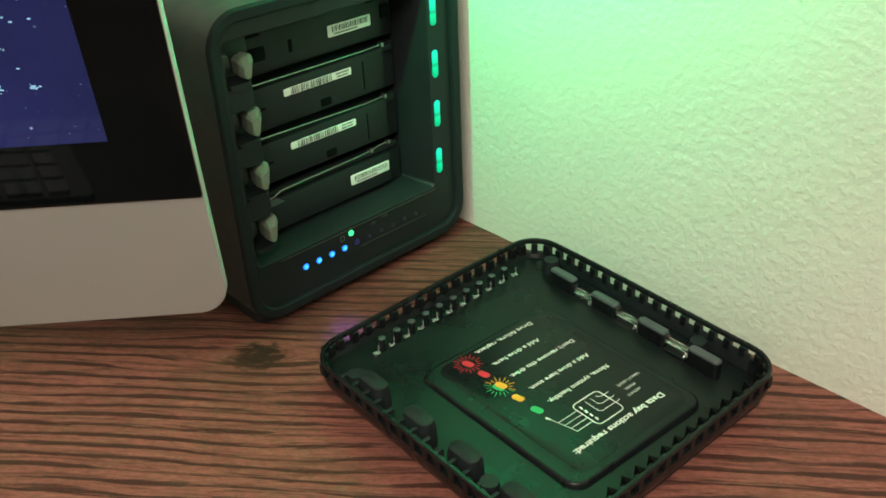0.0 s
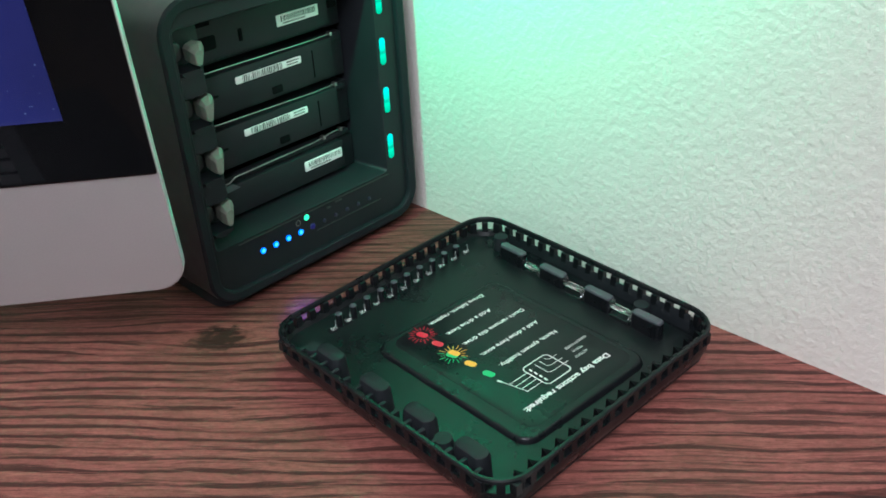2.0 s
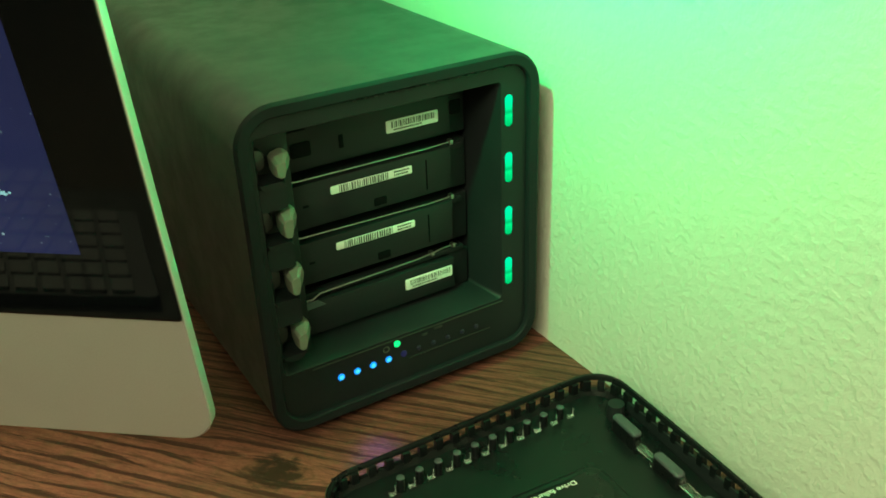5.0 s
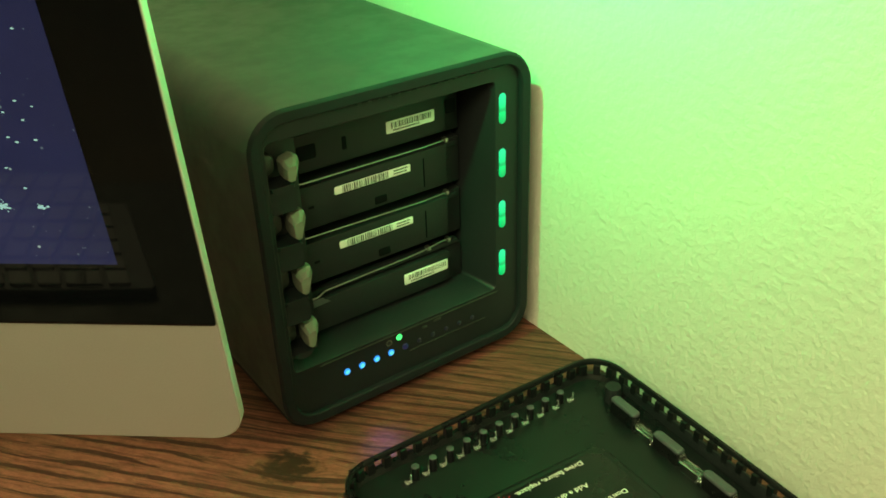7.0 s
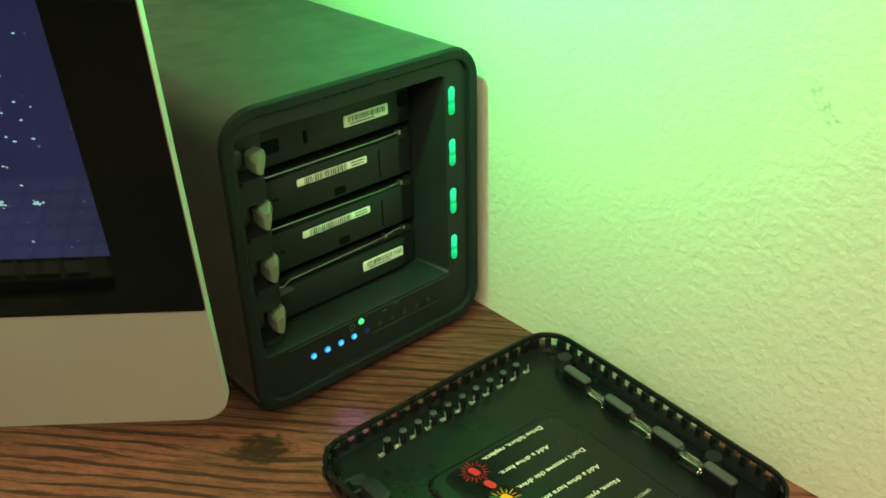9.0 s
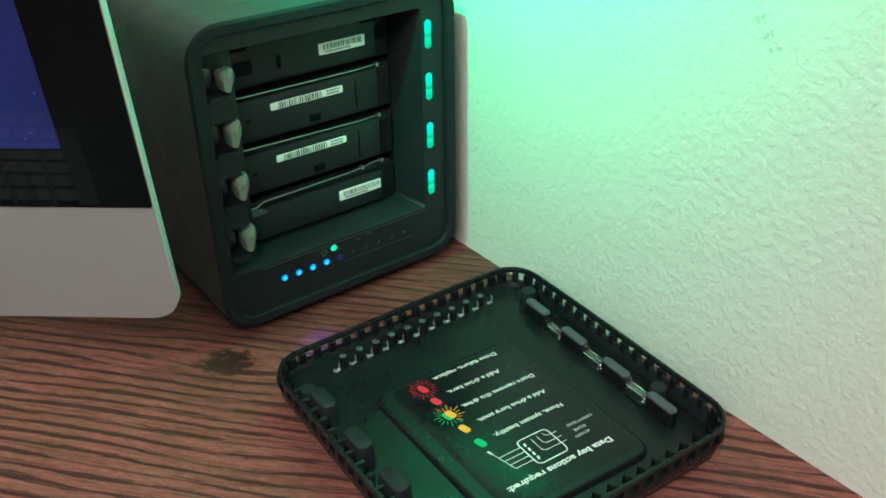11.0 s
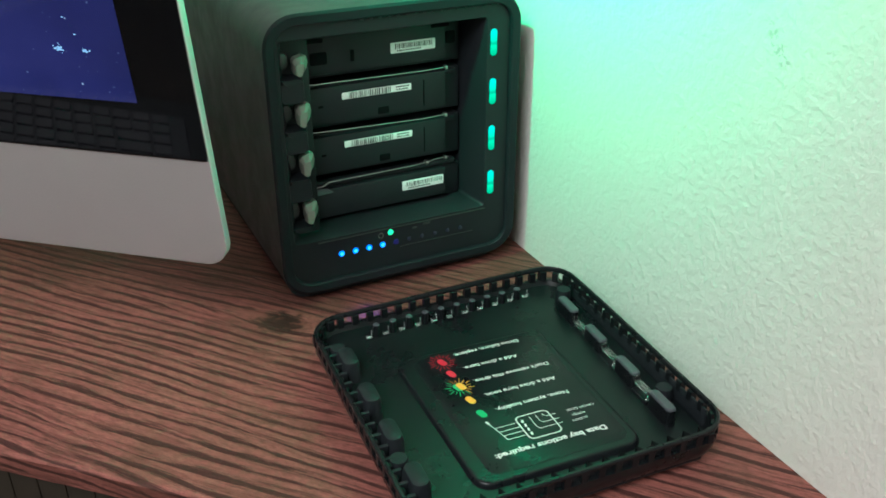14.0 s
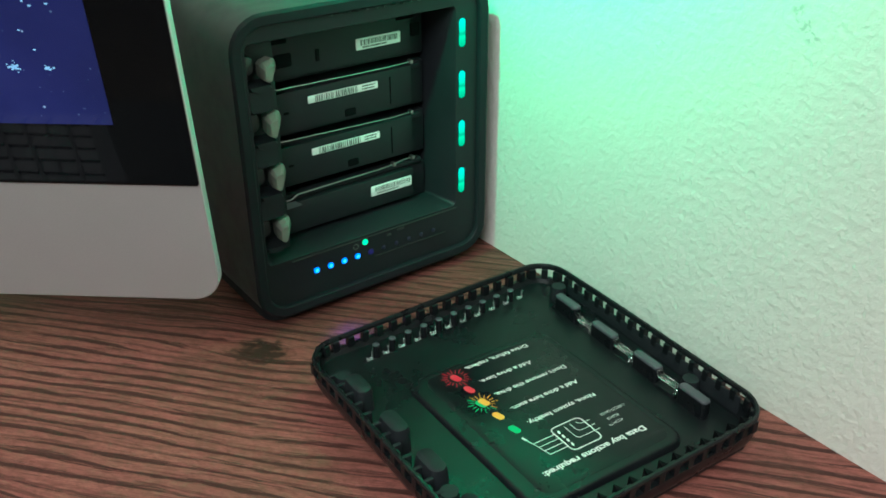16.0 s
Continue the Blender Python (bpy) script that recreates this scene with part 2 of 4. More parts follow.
WOOD = wood_material()
WALL = wall_material()
SHELL = plastic("black_shell_plastic", (0.021, 0.0265, 0.0295), 0.46, 1100.0, 0.00005, 0.62)
BEZEL = plastic("black_bezel_plastic", (0.0116, 0.0143, 0.0172), 0.50, 900.0, 0.00006, 0.28)
LIP = plastic("satin_lip_plastic", (0.0116, 0.0142, 0.0176), 0.55, 900.0, 0.00005, 0.18)
INNER = plastic("dull_black_plastic", (0.0112, 0.0138, 0.0165), 0.55, 900.0, 0.00006, 0.30)
COVER = plastic("smoky_black_plastic", (0.0062, 0.0078, 0.0090), 0.30, 700.0, 0.00002, 0.26)
DRIVE = plastic("drive_black_metal", (0.0108, 0.0134, 0.0158), 0.42, 900.0, 0.00006, 0.28)
NOTCH = mat("black_notch", (0.0040, 0.0046, 0.0052), 0.9, 0.0, 0.08)
LEVER = plastic("grey_green_lever_plastic", (0.165, 0.170, 0.145), 0.45)
GREYTAB = plastic("grey_plastic", (0.030, 0.034, 0.032), 0.4)
STEEL = mat("drawn_steel", (0.42, 0.43, 0.42), 0.36, 1.0)
PAPER = plastic("white_label_paper", (0.86, 0.86, 0.84), 0.6)
# true grey of the spring tab; painted sheen on hook tops, peg tips and vents
CAP = plastic("grey_and_sheen_plastic", (0.062, 0.069, 0.078), 0.36)
# paler copy of the case aluminium: light on the thin edge, put into its colour
LIT_EDGE = mat("lit_edge_aluminium", (0.86, 0.87, 0.86), 0.38, 0.6)
INK = mat("black_print", (0.02, 0.02, 0.02), 0.6)
WHITEINK = mat("white_print", (0.78, 0.80, 0.77), 0.6)
REDINK = mat("red_print", (0.62, 0.012, 0.045), 0.5)
YELLOWINK = mat("amber_print", (0.85, 0.38, 0.040), 0.5)
GREENINK = mat("green_print", (0.055, 0.44, 0.16), 0.5)
BAR = bar_material()
BLUELED = glow("lit_blue_light", (0.005, 0.16, 1.0), 2.4)
BLUECORE = glow("lit_blue_core", (0.10, 0.54, 1.0), 1.5)
DIMBLUE = glow("dim_blue_light", (0.01, 0.012, 0.5), 0.16)
FAINTBLUE = glow("faint_blue_light", (0.01, 0.012, 0.4), 0.04)
GREENLED = glow("lit_green_light", (0.10, 0.95, 0.42), 1.5)
ALU = aluminium_material()
GLASS = mat("black_mirror_glass", (0.0025, 0.0030, 0.0040), 0.035, 0.0, 0.30)
SCREEN = screen_material()
GALAXY = glow("lit_galaxy", (0.30, 0.52, 0.85), 1.0)
CLEAR = clear_material("clear_plastic", (0.86, 0.90, 0.88), 0.06)
FROSTED = clear_material("frosted_plastic", (0.70, 0.76, 0.74), 0.20)
FROSTED.node_tree.nodes["Principled BSDF"].inputs["Transmission Weight"].default_value = 0.80
RUBBER = mat("black_rubber", (0.012, 0.012, 0.012), 0.7)
CABLE = plastic("grey_black_cable", (0.060, 0.064, 0.062), 0.5)
DARKWOOD = plastic("dark_stained_wood", (0.020, 0.015, 0.010), 0.5)
PAINT = plastic("matt_ceiling_paint", (0.74, 0.73, 0.70), 0.8)
CARPET = plastic("brown_carpet", (0.16, 0.12, 0.09), 0.95, 300.0, 0.002)
KEYCAP = plastic("dark_grey_key_plastic", (0.26, 0.24, 0.27), 0.5)
KEYBASE = plastic("grey_keyboard_base", (0.13, 0.12, 0.14), 0.5)


# ---------------------------------------------------------------- mesh helpers
def rr(w, h, r, n=6, cx=0.0, cy=0.0):
    """Outline of a rounded rectangle, anticlockwise."""
    out = []
    for sx, sy, a0 in ((1, 1, 0), (-1, 1, 90), (-1, -1, 180), (1, -1, 270)):
        for i in range(n + 1):
            a = radians(a0 + 90 * i / n)
            out.append((cx + sx * (w / 2 - r) + r * math.cos(a), cy + sy * (h / 2 - r) + r * math.sin(a)))
    return out


def loft(bm, loops, close_first=True, close_last=True):
    rings = [[bm.verts.new(p) for p in lp] for lp in loops]
    n = len(rings[0])
    for a, b in zip(rings, rings[1:]):
        for i in range(n):
            j = (i + 1) % n
            bm.faces.new((a[i], a[j], b[j], b[i]))
    if close_first:
        bm.faces.new(list(reversed(rings[0])))
    if close_last:
        bm.faces.new(rings[-1])
    return rings


def pad(bm, w, h, r, z0, z1, bevel=0.0005, cx=0.0, cy=0.0, n=5):
    """An upright rounded block with a softened top edge."""
    loft(bm, [[(x, y, z) for x, y in rr(w - 2 * i, h - 2 * i, max(r - i, 0.0002), n, cx, cy)] for i, z in ((0, z0), (0, z1 - bevel), (bevel * 0.35, z1 - bevel * 0.3), (bevel, z1))])


def box(bm, lo, hi, bevel=0.0):
    b = bmesh.new()
    bmesh.ops.create_cube(b, size=1.0)
    for v in b.verts:
        v.co = Vector([lo[k] + (v.co[k] + 0.5) * (hi[k] - lo[k]) for k in range(3)])
    if bevel:
        bmesh.ops.bevel(b, geom=list(b.edges), offset=bevel, segments=2, affect="EDGES", profile=0.5)
    add(bm, b)


def add(bm, b, m=None):
    """Adds the bmesh b to bm, and frees it."""
    if m is not None:
        b.transform(m)
    made = {v: bm.verts.new(v.co) for v in b.verts}
    for f in b.faces:
        bm.faces.new([made[v] for v in f.verts])
    b.free()


def tube(bm, pts, r, n=8):
    """A round rod along the points."""
    pts = [Vector(p) for p in pts]
    loops = []
    for i, p in enumerate(pts):
        d = (pts[min(i + 1, len(pts) - 1)] - pts[max(i - 1, 0)]).normalized()
        up = Vector((0, 0, 1)) if abs(d.z) < 0.9 else Vector((0, 1, 0))
        s = d.cross(up).normalized()
        u = s.cross(d)
        loops.append([p + r * (math.cos(2 * math.pi * k / n) * s + math.sin(2 * math.pi * k / n) * u) for k in range(n)])
    loft(bm, loops)


def disc(bm, c, r, depth, axis="z", n=18, dome=0.0):
    """A short rod with its face at c + depth along the axis."""
    loops = []
    for k, s in ((0.0, 1.0), (depth * 0.75, 1.0), (depth, 0.86 - dome)):
        lp = []
        for i in range(n):
            a = 2 * math.pi * i / n
            x, y = r * s * math.cos(a), r * s * math.sin(a)
            lp.append((c[0] + x, c[1] + y, c[2] + k) if axis == "z" else (c[0] + x, c[1] - k, c[2] + y))
        loops.append(lp)
    loft(bm, loops)


def mesh(bm, name, material, smooth=False):
    bmesh.ops.recalc_face_normals(bm, faces=list(bm.faces))
    me = bpy.data.meshes.new(name)
    bm.to_mesh(me)
    bm.free()
    me.materials.append(material)
    if smooth:
        for p in me.polygons:
            p.use_smooth = True
        me.set_sharp_from_angle(angle=radians(35))
    return me


def part(name, bm, material, parent=None, label="", smooth=True):
    ob = new(name, mesh(bm, name, material, smooth))
    if parent is not None:
        ob.parent = parent
    if label:
        ob["label"] = label
    return ob


def share(name, me, parent, loc=(0, 0, 0), rz=0.0):
    ob = new(name, me)
    ob.parent = parent
    ob.matrix_basis = pose(*loc, 0, 0, rz)
    return ob


def lettering(name, words, width, height, material, parent, loc, rz=0.0, bold=0.0, align="LEFT", stretch=True):
    """Printed words as a thin flat mesh, set in the xy plane."""
    cu = bpy.data.curves.new(name, "FONT")
    cu.body, cu.size, cu.offset, cu.resolution_u = words, 1.0, bold, 3
    tmp = bpy.data.objects.new(name, cu)
    scene.collection.objects.link(tmp)
    deps = bpy.context.evaluated_depsgraph_get()
    me = bpy.data.meshes.new_from_object(tmp.evaluated_get(deps))
    bpy.data.objects.remove(tmp)
    bpy.data.curves.remove(cu)
    xs = [v.co.x for v in me.vertices]
    sx = width / (max(xs) - min(xs))
    x0 = min(xs) if align == "LEFT" else max(xs)
    for v in me.vertices:
        v.co = ((v.co.x - x0) * sx, v.co.y * height / 0.7, 0)
    me.materials.clear()
    me.materials.append(material)
    return share(name, me, parent, loc, rz)


def thing(name, label, category, m=None, group="", kind=""):
    ob = tagged(new(name), label, category, group, kind)
    ob.empty_display_size = 0.02
    if m is not None:
        ob.matrix_basis = m
    return ob


# ---------------------------------------------------------------- the room
XW, YW = 0.1715, 0.455


def slab(name, lo, hi, material, label, category):
    bm = bmesh.new()
    box(bm, lo, hi)
    return tagged(part(name, bm, material, None, "", False), label, category, kind="structure")


slab("wall_east", (XW, -2.6, -0.74), (XW + 0.10, YW, 1.75), WALL, "off-white wall with an orange-peel plaster texture", "wall")
slab("wall_north", (-2.4, YW, -0.74), (XW + 0.10, YW + 0.10, 1.75), WALL, "off-white textured wall behind the desk", "wall")
slab("wall_west", (-2.5, -2.7, -0.74), (-2.4, YW + 0.10, 1.75), WALL, "plain off-white wall of the room", "wall")
slab("wall_south", (-2.4, -2.7, -0.74), (XW + 0.10, -2.6, 1.75), WALL, "plain off-white wall of the room", "wall")
slab("floor", (-2.5, -2.7, -0.80), (XW + 0.10, YW + 0.10, -0.74), CARPET, "brown carpet floor under the desk", "floor")
slab("ceiling", (-2.5, -2.7, 1.75), (XW + 0.10, YW + 0.10, 1.81), PAINT, "plain white ceiling", "ceiling")

# ---------------------------------------------------------------- the desk
EDGE = radians(-42.7)
E0 = Vector((-0.1462, -0.0553))
ED = Vector((math.cos(EDGE), math.sin(EDGE)))


def build_desk():
    desk = thing("desk", "red-brown oak corner desk with open dark grain and a knot", "desk")
    x1, y1 = XW - 0.0005, YW - 0.0005
    t = (x1 - E0.x) / ED.x
    a = E0 + ED * t
    t = (y1 - 0.02 - E0.y) / ED.y
    b = E0 + ED * t
    outline = [(a.x, a.y), (x1, y1), (b.x, y1), (b.x, b.y)]
    # fine steps along the worn front edge
    nrm = Vector((ED.y, -ED.x))
    if nrm.dot(Vector((-1, -1))) < 0:
        nrm = -nrm
    bm = bmesh.new()
    steps = 150
    prof = ((-0.0026, -0.0090), (0.0, -0.0014), (-0.0006, -0.0005), (-0.0018, 0.0))
    cols = []
    p0, p1 = Vector(outline[0]), Vector(outline[3])
    for i in range(steps + 1):
        q = p0.lerp(p1, i / steps)
        wob = (noise.noise(Vector((i * 0.21, 0, 0))) * 0.0006 + noise.noise(Vector((i * 0.9, 5, 0))) * 0.0004)
        cols.append([bm.verts.new((*(q + nrm * (o + wob * (1.6 if z > -0.004 else 0.4))), z + (wob * 0.3 if -0.005 < z < 0 else 0))) for o, z in ((-0.0058, -0.0180), *prof)])
    for c, d in zip(cols, cols[1:]):
        for k in range(len(c) - 1):
            bm.faces.new((c[k], d[k], d[k + 1], c[k + 1]))
    tr, tl = bm.verts.new((x1, y1, 0)), bm.verts.new((b.x, y1, 0))
    br, bl = bm.verts.new((x1, y1, -0.0180)), bm.verts.new((b.x, y1, -0.0180))
    bm.faces.new([c[-1] for c in cols] + [tl, tr])
    bm.faces.new([br, bl] + [c[0] for c in reversed(cols)])
    bm.faces.new((tr, tl, bl, br))
    bm.faces.new([tl, bl] + list(cols[-1]))
    bm.faces.new([br, tr] + list(reversed(cols[0])))
    part("tabletop", bm, WOOD, desk, "oak top with dark open grain and a worn front edge", False)
    # set-back panel of upright boards under the top
    ang = math.degrees(EDGE)
    bm = bmesh.new()
    box(bm, (0, 0.004, -0.71), (0.965, 0.014, 0))
    ap = part("front_panel", bm, DARKWOOD, desk, "dark wood panel of upright boards", False)
    bm = bmesh.new()
    box(bm, (0.0, 0, -0.71), (0.0152, 0.0038, 0))
    board = mesh(bm, "board", DARKWOOD)
    for i in range(60):
        share("board", board, ap, (0.016 * i, 0, 0))
    base = E0 + ED * -0.66 - nrm * 0.012
    ap.matrix_basis = pose(base.x, base.y, -0.0182, 0, 0, ang)
    for x, y in ((0.12, 0.40), (-0.55, 0.41), (0.13, -0.22)):
        bm = bmesh.new()
        box(bm, (x - 0.03, y - 0.03, -0.74), (x + 0.03, y + 0.03, -0.0181), 0.002)
        part("leg", bm, DARKWOOD, desk)
    return desk


build_desk()

# ---------------------------------------------------------------- drive enclosure
X0, X1, Z0, Z1 = 0.0123, 0.1600, 0.0070, 0.1661
CX, CZ = (X0 + X1) / 2, (Z0 + Z1) / 2
BAYS = (0.1375, 0.1092, 0.0810, 0.0528)      # middle heights of the four bays


def waist(pts):
    """Adds points along the two long upright sides of a loop."""
    out = []
    for p, q in zip(pts, pts[1:] + pts[:1]):
        out.append(p)
        if abs(p[1] - q[1]) > 0.004:
            out += [(p[0] + (q[0] - p[0]) * k / 8, p[1] + (q[1] - p[1]) * k / 8) for k in range(1, 8)]
    return out


def ring_xz(inset, y, r=0.0175, n=7):
    return [(x, y, z) for x, z in rr(X1 - X0 - 2 * inset, Z1 - Z0 - 2 * inset, max(r - inset, 0.002), n, CX, CZ)]


def build_enclosure():
    box_ = thing("drive_enclosure", "black plastic four-bay drive enclosure with its front cover off", "drive enclosure")
    # shell with a rounded lip at the front
    bm = bmesh.new()
    loft(bm, [ring_xz(0.006, 0.272), ring_xz(0.0015, 0.2705), ring_xz(0.0, 0.266), ring_xz(0.0, -0.0012)], True, False)
    part("shell", bm, SHELL, box_, "black satin plastic shell with rounded edges")
    bm = bmesh.new()
    loft(bm, [ring_xz(0.0, -0.0012), ring_xz(0.0005, -0.0022), ring_xz(0.0014, -0.0028), ring_xz(0.0054, -0.0026), ring_xz(0.0060, -0.0020), ring_xz(0.0064, 0.004)], False, False)
    part("front_lip", bm, LIP, box_, "flat dull black lip round the opening")
    # recessed front frame with the bay opening
    ox0, ox1, oz0, oz1 = 0.0205, 0.1396, 0.0388, 0.1527
    bm = bmesh.new()
    op = rr(ox1 - ox0, oz1 - oz0, 0.0025, 7, (ox0 + ox1) / 2, (oz0 + oz1) / 2)
    bx0, bx1, bz0, bz1 = 0.0300, 0.1338, 0.0412, 0.1508
    back = rr(bx1 - bx0, bz1 - bz0, 0.0015, 7, (bx0 + bx1) / 2, (bz0 + bz1) / 2)
    loft(bm, [ring_xz(0.0063, 0.0), [(x, 0.0, z) for x, z in op], [(x, 0.0006, z) for x, z in rr(ox1 - ox0 - 0.0008, oz1 - oz0 - 0.0008, 0.0025, 7, (ox0 + ox1) / 2, (oz0 + oz1) / 2)],
              [(x, 0.022, z) for x, z in back], [(x, 0.170, z) for x, z in back]], False, True)
    part("front_frame", bm, BEZEL, box_, "black inner frame sloping into the drive bays")
    # row of vents in the upper lip, their glints painted as pale grey dashes
    for i in range(17):
        bm = bmesh.new()
        pad(bm, 0.0018, 0.0004, 0.00015, 0, 0.0005, 0.0001, n=2)
        v = part("vent", bm, CAP, box_)
        v.matrix_basis = pose(0.0660 + i * 0.0050, -0.0002, 0.1592, 90)
    # lever column: dark recess, ledge and lever for each bay
    lev = bmesh.new()
    prof = [(-0.0022, -0.0050), (-0.0010, -0.0066), (0.0010, -0.0062), (0.0030, -0.0020), (0.0036, 0.0022), (0.0032, 0.0056), (0.0018, 0.0066), (-0.0014, 0.0050), (-0.0024, 0.0030)]
    nose = [(-0.0020, -0.0048), (-0.0009, -0.0062), (0.0004, -0.0058), (0.0011, -0.0020), (0.0013, 0.0014), (0.0010, 0.0032), (0.0002, 0.0036), (-0.0013, 0.0028), (-0.0021, 0.0016)]
    loft(lev, [[(x * 1.35 * k + o, y, z * k) for x, z in lp] for y, k, o, lp in ((0.0085, 0.9, 0.0008, prof), (0.004, 1.0, 0.0004, prof), (0.0016, 1.0, 0.0, prof), (-0.0022, 1.0, 0.0, nose), (-0.0026, 0.88, 0.0, nose))])
    lev = mesh(lev, "lever", LEVER, False)
    rec = bmesh.new()
    loft(rec, [[(x, y, z) for x, z in rr(0.0078 - i, 0.0094 - i, 0.0034 - i / 2, 5)] for y, i in ((0.003, 0.0), (0.0004, 0.0), (-0.0006, 0.0008), (-0.0010, 0.0024))])
    rec = mesh(rec, "release_button", GREYTAB, True)
    led = bmesh.new()
    loft(led, [[(x, y, z) for x, z in lp] for y, lp in ((0.010, rr(0.0128, 0.0128, 0.0020, 4)), (0.0010, rr(0.0128, 0.0128, 0.0020, 4)), (-0.0004, rr(0.0118, 0.0118, 0.0018, 4)))])
    led = mesh(led, "latch_block", BEZEL, True)
    cup = bmesh.new()
    loft(cup, [[(x * s, y, z * s) for x, z in ((-0.0060, 0.0012), (-0.0050, -0.0010), (-0.002, -0.0024), (0.002, -0.0024), (0.0050, -0.0010), (0.0060, 0.0012))] for y, s in ((0.012, 1.0), (0.0004, 1.0), (-0.0012, 0.85))])
    cup = mesh(cup, "latch_cup", BEZEL, True)
    for z in (0.1403, 0.1127, 0.0851, 0.0566):
        lv = share("lever", lev, box_, (0.0313, 0.0, z - (0.0014 if z > 0.13 else 0.0)))
        lv["label"] = "pale grey-green lever tab"
        lv.scale.z = 0.76 if z > 0.13 else 0.92
        share("release_button", rec, box_, (0.0232, 0.0065, z + 0.0005))
        share("latch_cup", cup, box_, (0.0265, 0.0005, z - 0.0088))
    for z in (0.1268, 0.0992, 0.0712):
        share("latch_block", led, box_, (0.0270, 0.0012, z - 0.0012))
    bm = bmesh.new()
    box(bm, (0.0215, 0.0105, 0.0392), (0.0392, 0.0125, 0.1523), 0.0004)
    part("lever_channel", bm, INNER, box_)
    # status bars beside the bays
    bar = bmesh.new()
    loft(bar, [[(x * (1.0 - 0.06 * math.exp(-(z / 0.0026) ** 2)), y, z) for x, z in waist(rr(0.0041 - i * 2, 0.0152 - i * 2, 0.00205 - i, 6))] for y, i in ((0.003, 0.0), (-0.0003, 0.0), (-0.0007, 0.0006))])
    bar = mesh(bar, "status_light", BAR, True)
    for z in (0.1382, 0.1100, 0.0819, 0.0537):
        share("status_light", bar, box_, (0.1436, 0.0, z))["label"] = "glowing green status bar"
    # lower panel: ten small lights, power light and marks
    ledm = bmesh.new()
    disc(ledm, (0, 0, 0), 0.0017, 0.0005, "y")
    core = bmesh.new()
    disc(core, (0, -0.0005, 0), 0.0012, 0.0002, "y", 12)
    led_mesh, core_mesh = mesh(ledm, "capacity_light", BLUELED, True), mesh(core, "light_core", BLUECORE, True)
    dim = led_mesh.copy()
    dim.materials[0] = DIMBLUE
    faint = led_mesh.copy()
    faint.materials[0] = FAINTBLUE
    for i in range(10):
        ob = share("capacity_light", led_mesh if i < 4 else dim if i == 4 else faint, box_, (0.0476 + 0.00843 * i, 0.0, 0.0277))
        if i < 4:
            ob["label"] = "lit blue capacity light"
            share("light_core", core_mesh, ob)
        elif i > 4:
            ob.scale = (0.7, 1, 0.7)
    gl = led_mesh.copy()
    gl.materials[0] = GREENLED
    share("power_light", gl, box_, (0.0780, 0.0, 0.0347))["label"] = "lit green power light"
    bm = bmesh.new()
    loft(bm, [[(r * math.cos(a), -0.0003, r * math.sin(a)) for a in [2 * math.pi * k / 20 for k in range(20)]] for r in (0.0017, 0.0013)], False, False)
    share("power_mark", mesh(bm, "power_mark", LEVER), box_, (0.0720, 0.0, 0.0337))
    for x, z, w in ((0.1012, 0.0356, 0.0048), (0.0935, 0.0343, 0.0030)):
        bm = bmesh.new()
        pad(bm, w, 0.0013, 0.0005, 0, 0.0003, 0.0001, n=2)
        v = part("printed_mark", bm, GREYTAB, box_)
        v.matrix_basis = pose(x, 0.0, z, 90)
    bm = bmesh.new()
    pad(bm, 0.048, 0.0005, 0.0002, 0, 0.0003, 0.0001, n=2)
    part("seam", bm, GREYTAB, box_).matrix_basis = pose(0.1080, 0.0, 0.0240, 90)
    bm = bmesh.new()
    pad(bm, 0.1060, 0.0006, 0.0002, 0, 0.0004, 0.0001, n=2)
    part("seam", bm, GREYTAB, box_).matrix_basis = pose(0.0870, 0.0, 0.0372, 90)
    # unseen block added to deepen the shade between shell and desk
    bm = bmesh.new()
    loft(bm, [[(x, y, z) for x, y in rr(X1 - X0 - 0.016, 0.262, 0.010, 5, CX, 0.1365)] for z in (0.0012, Z0 + 0.0006)])
    part("base_plate", bm, INNER, box_, "dull black block added to darken the gap under the shell")
    for x in (0.030, 0.141):
        for y in (0.02, 0.25):
            bm = bmesh.new()
            disc(bm, (x, y, 0.0), 0.006, 0.0075, "z")
            part("foot", bm, RUBBER, box_)
    return box_


build_enclosure()


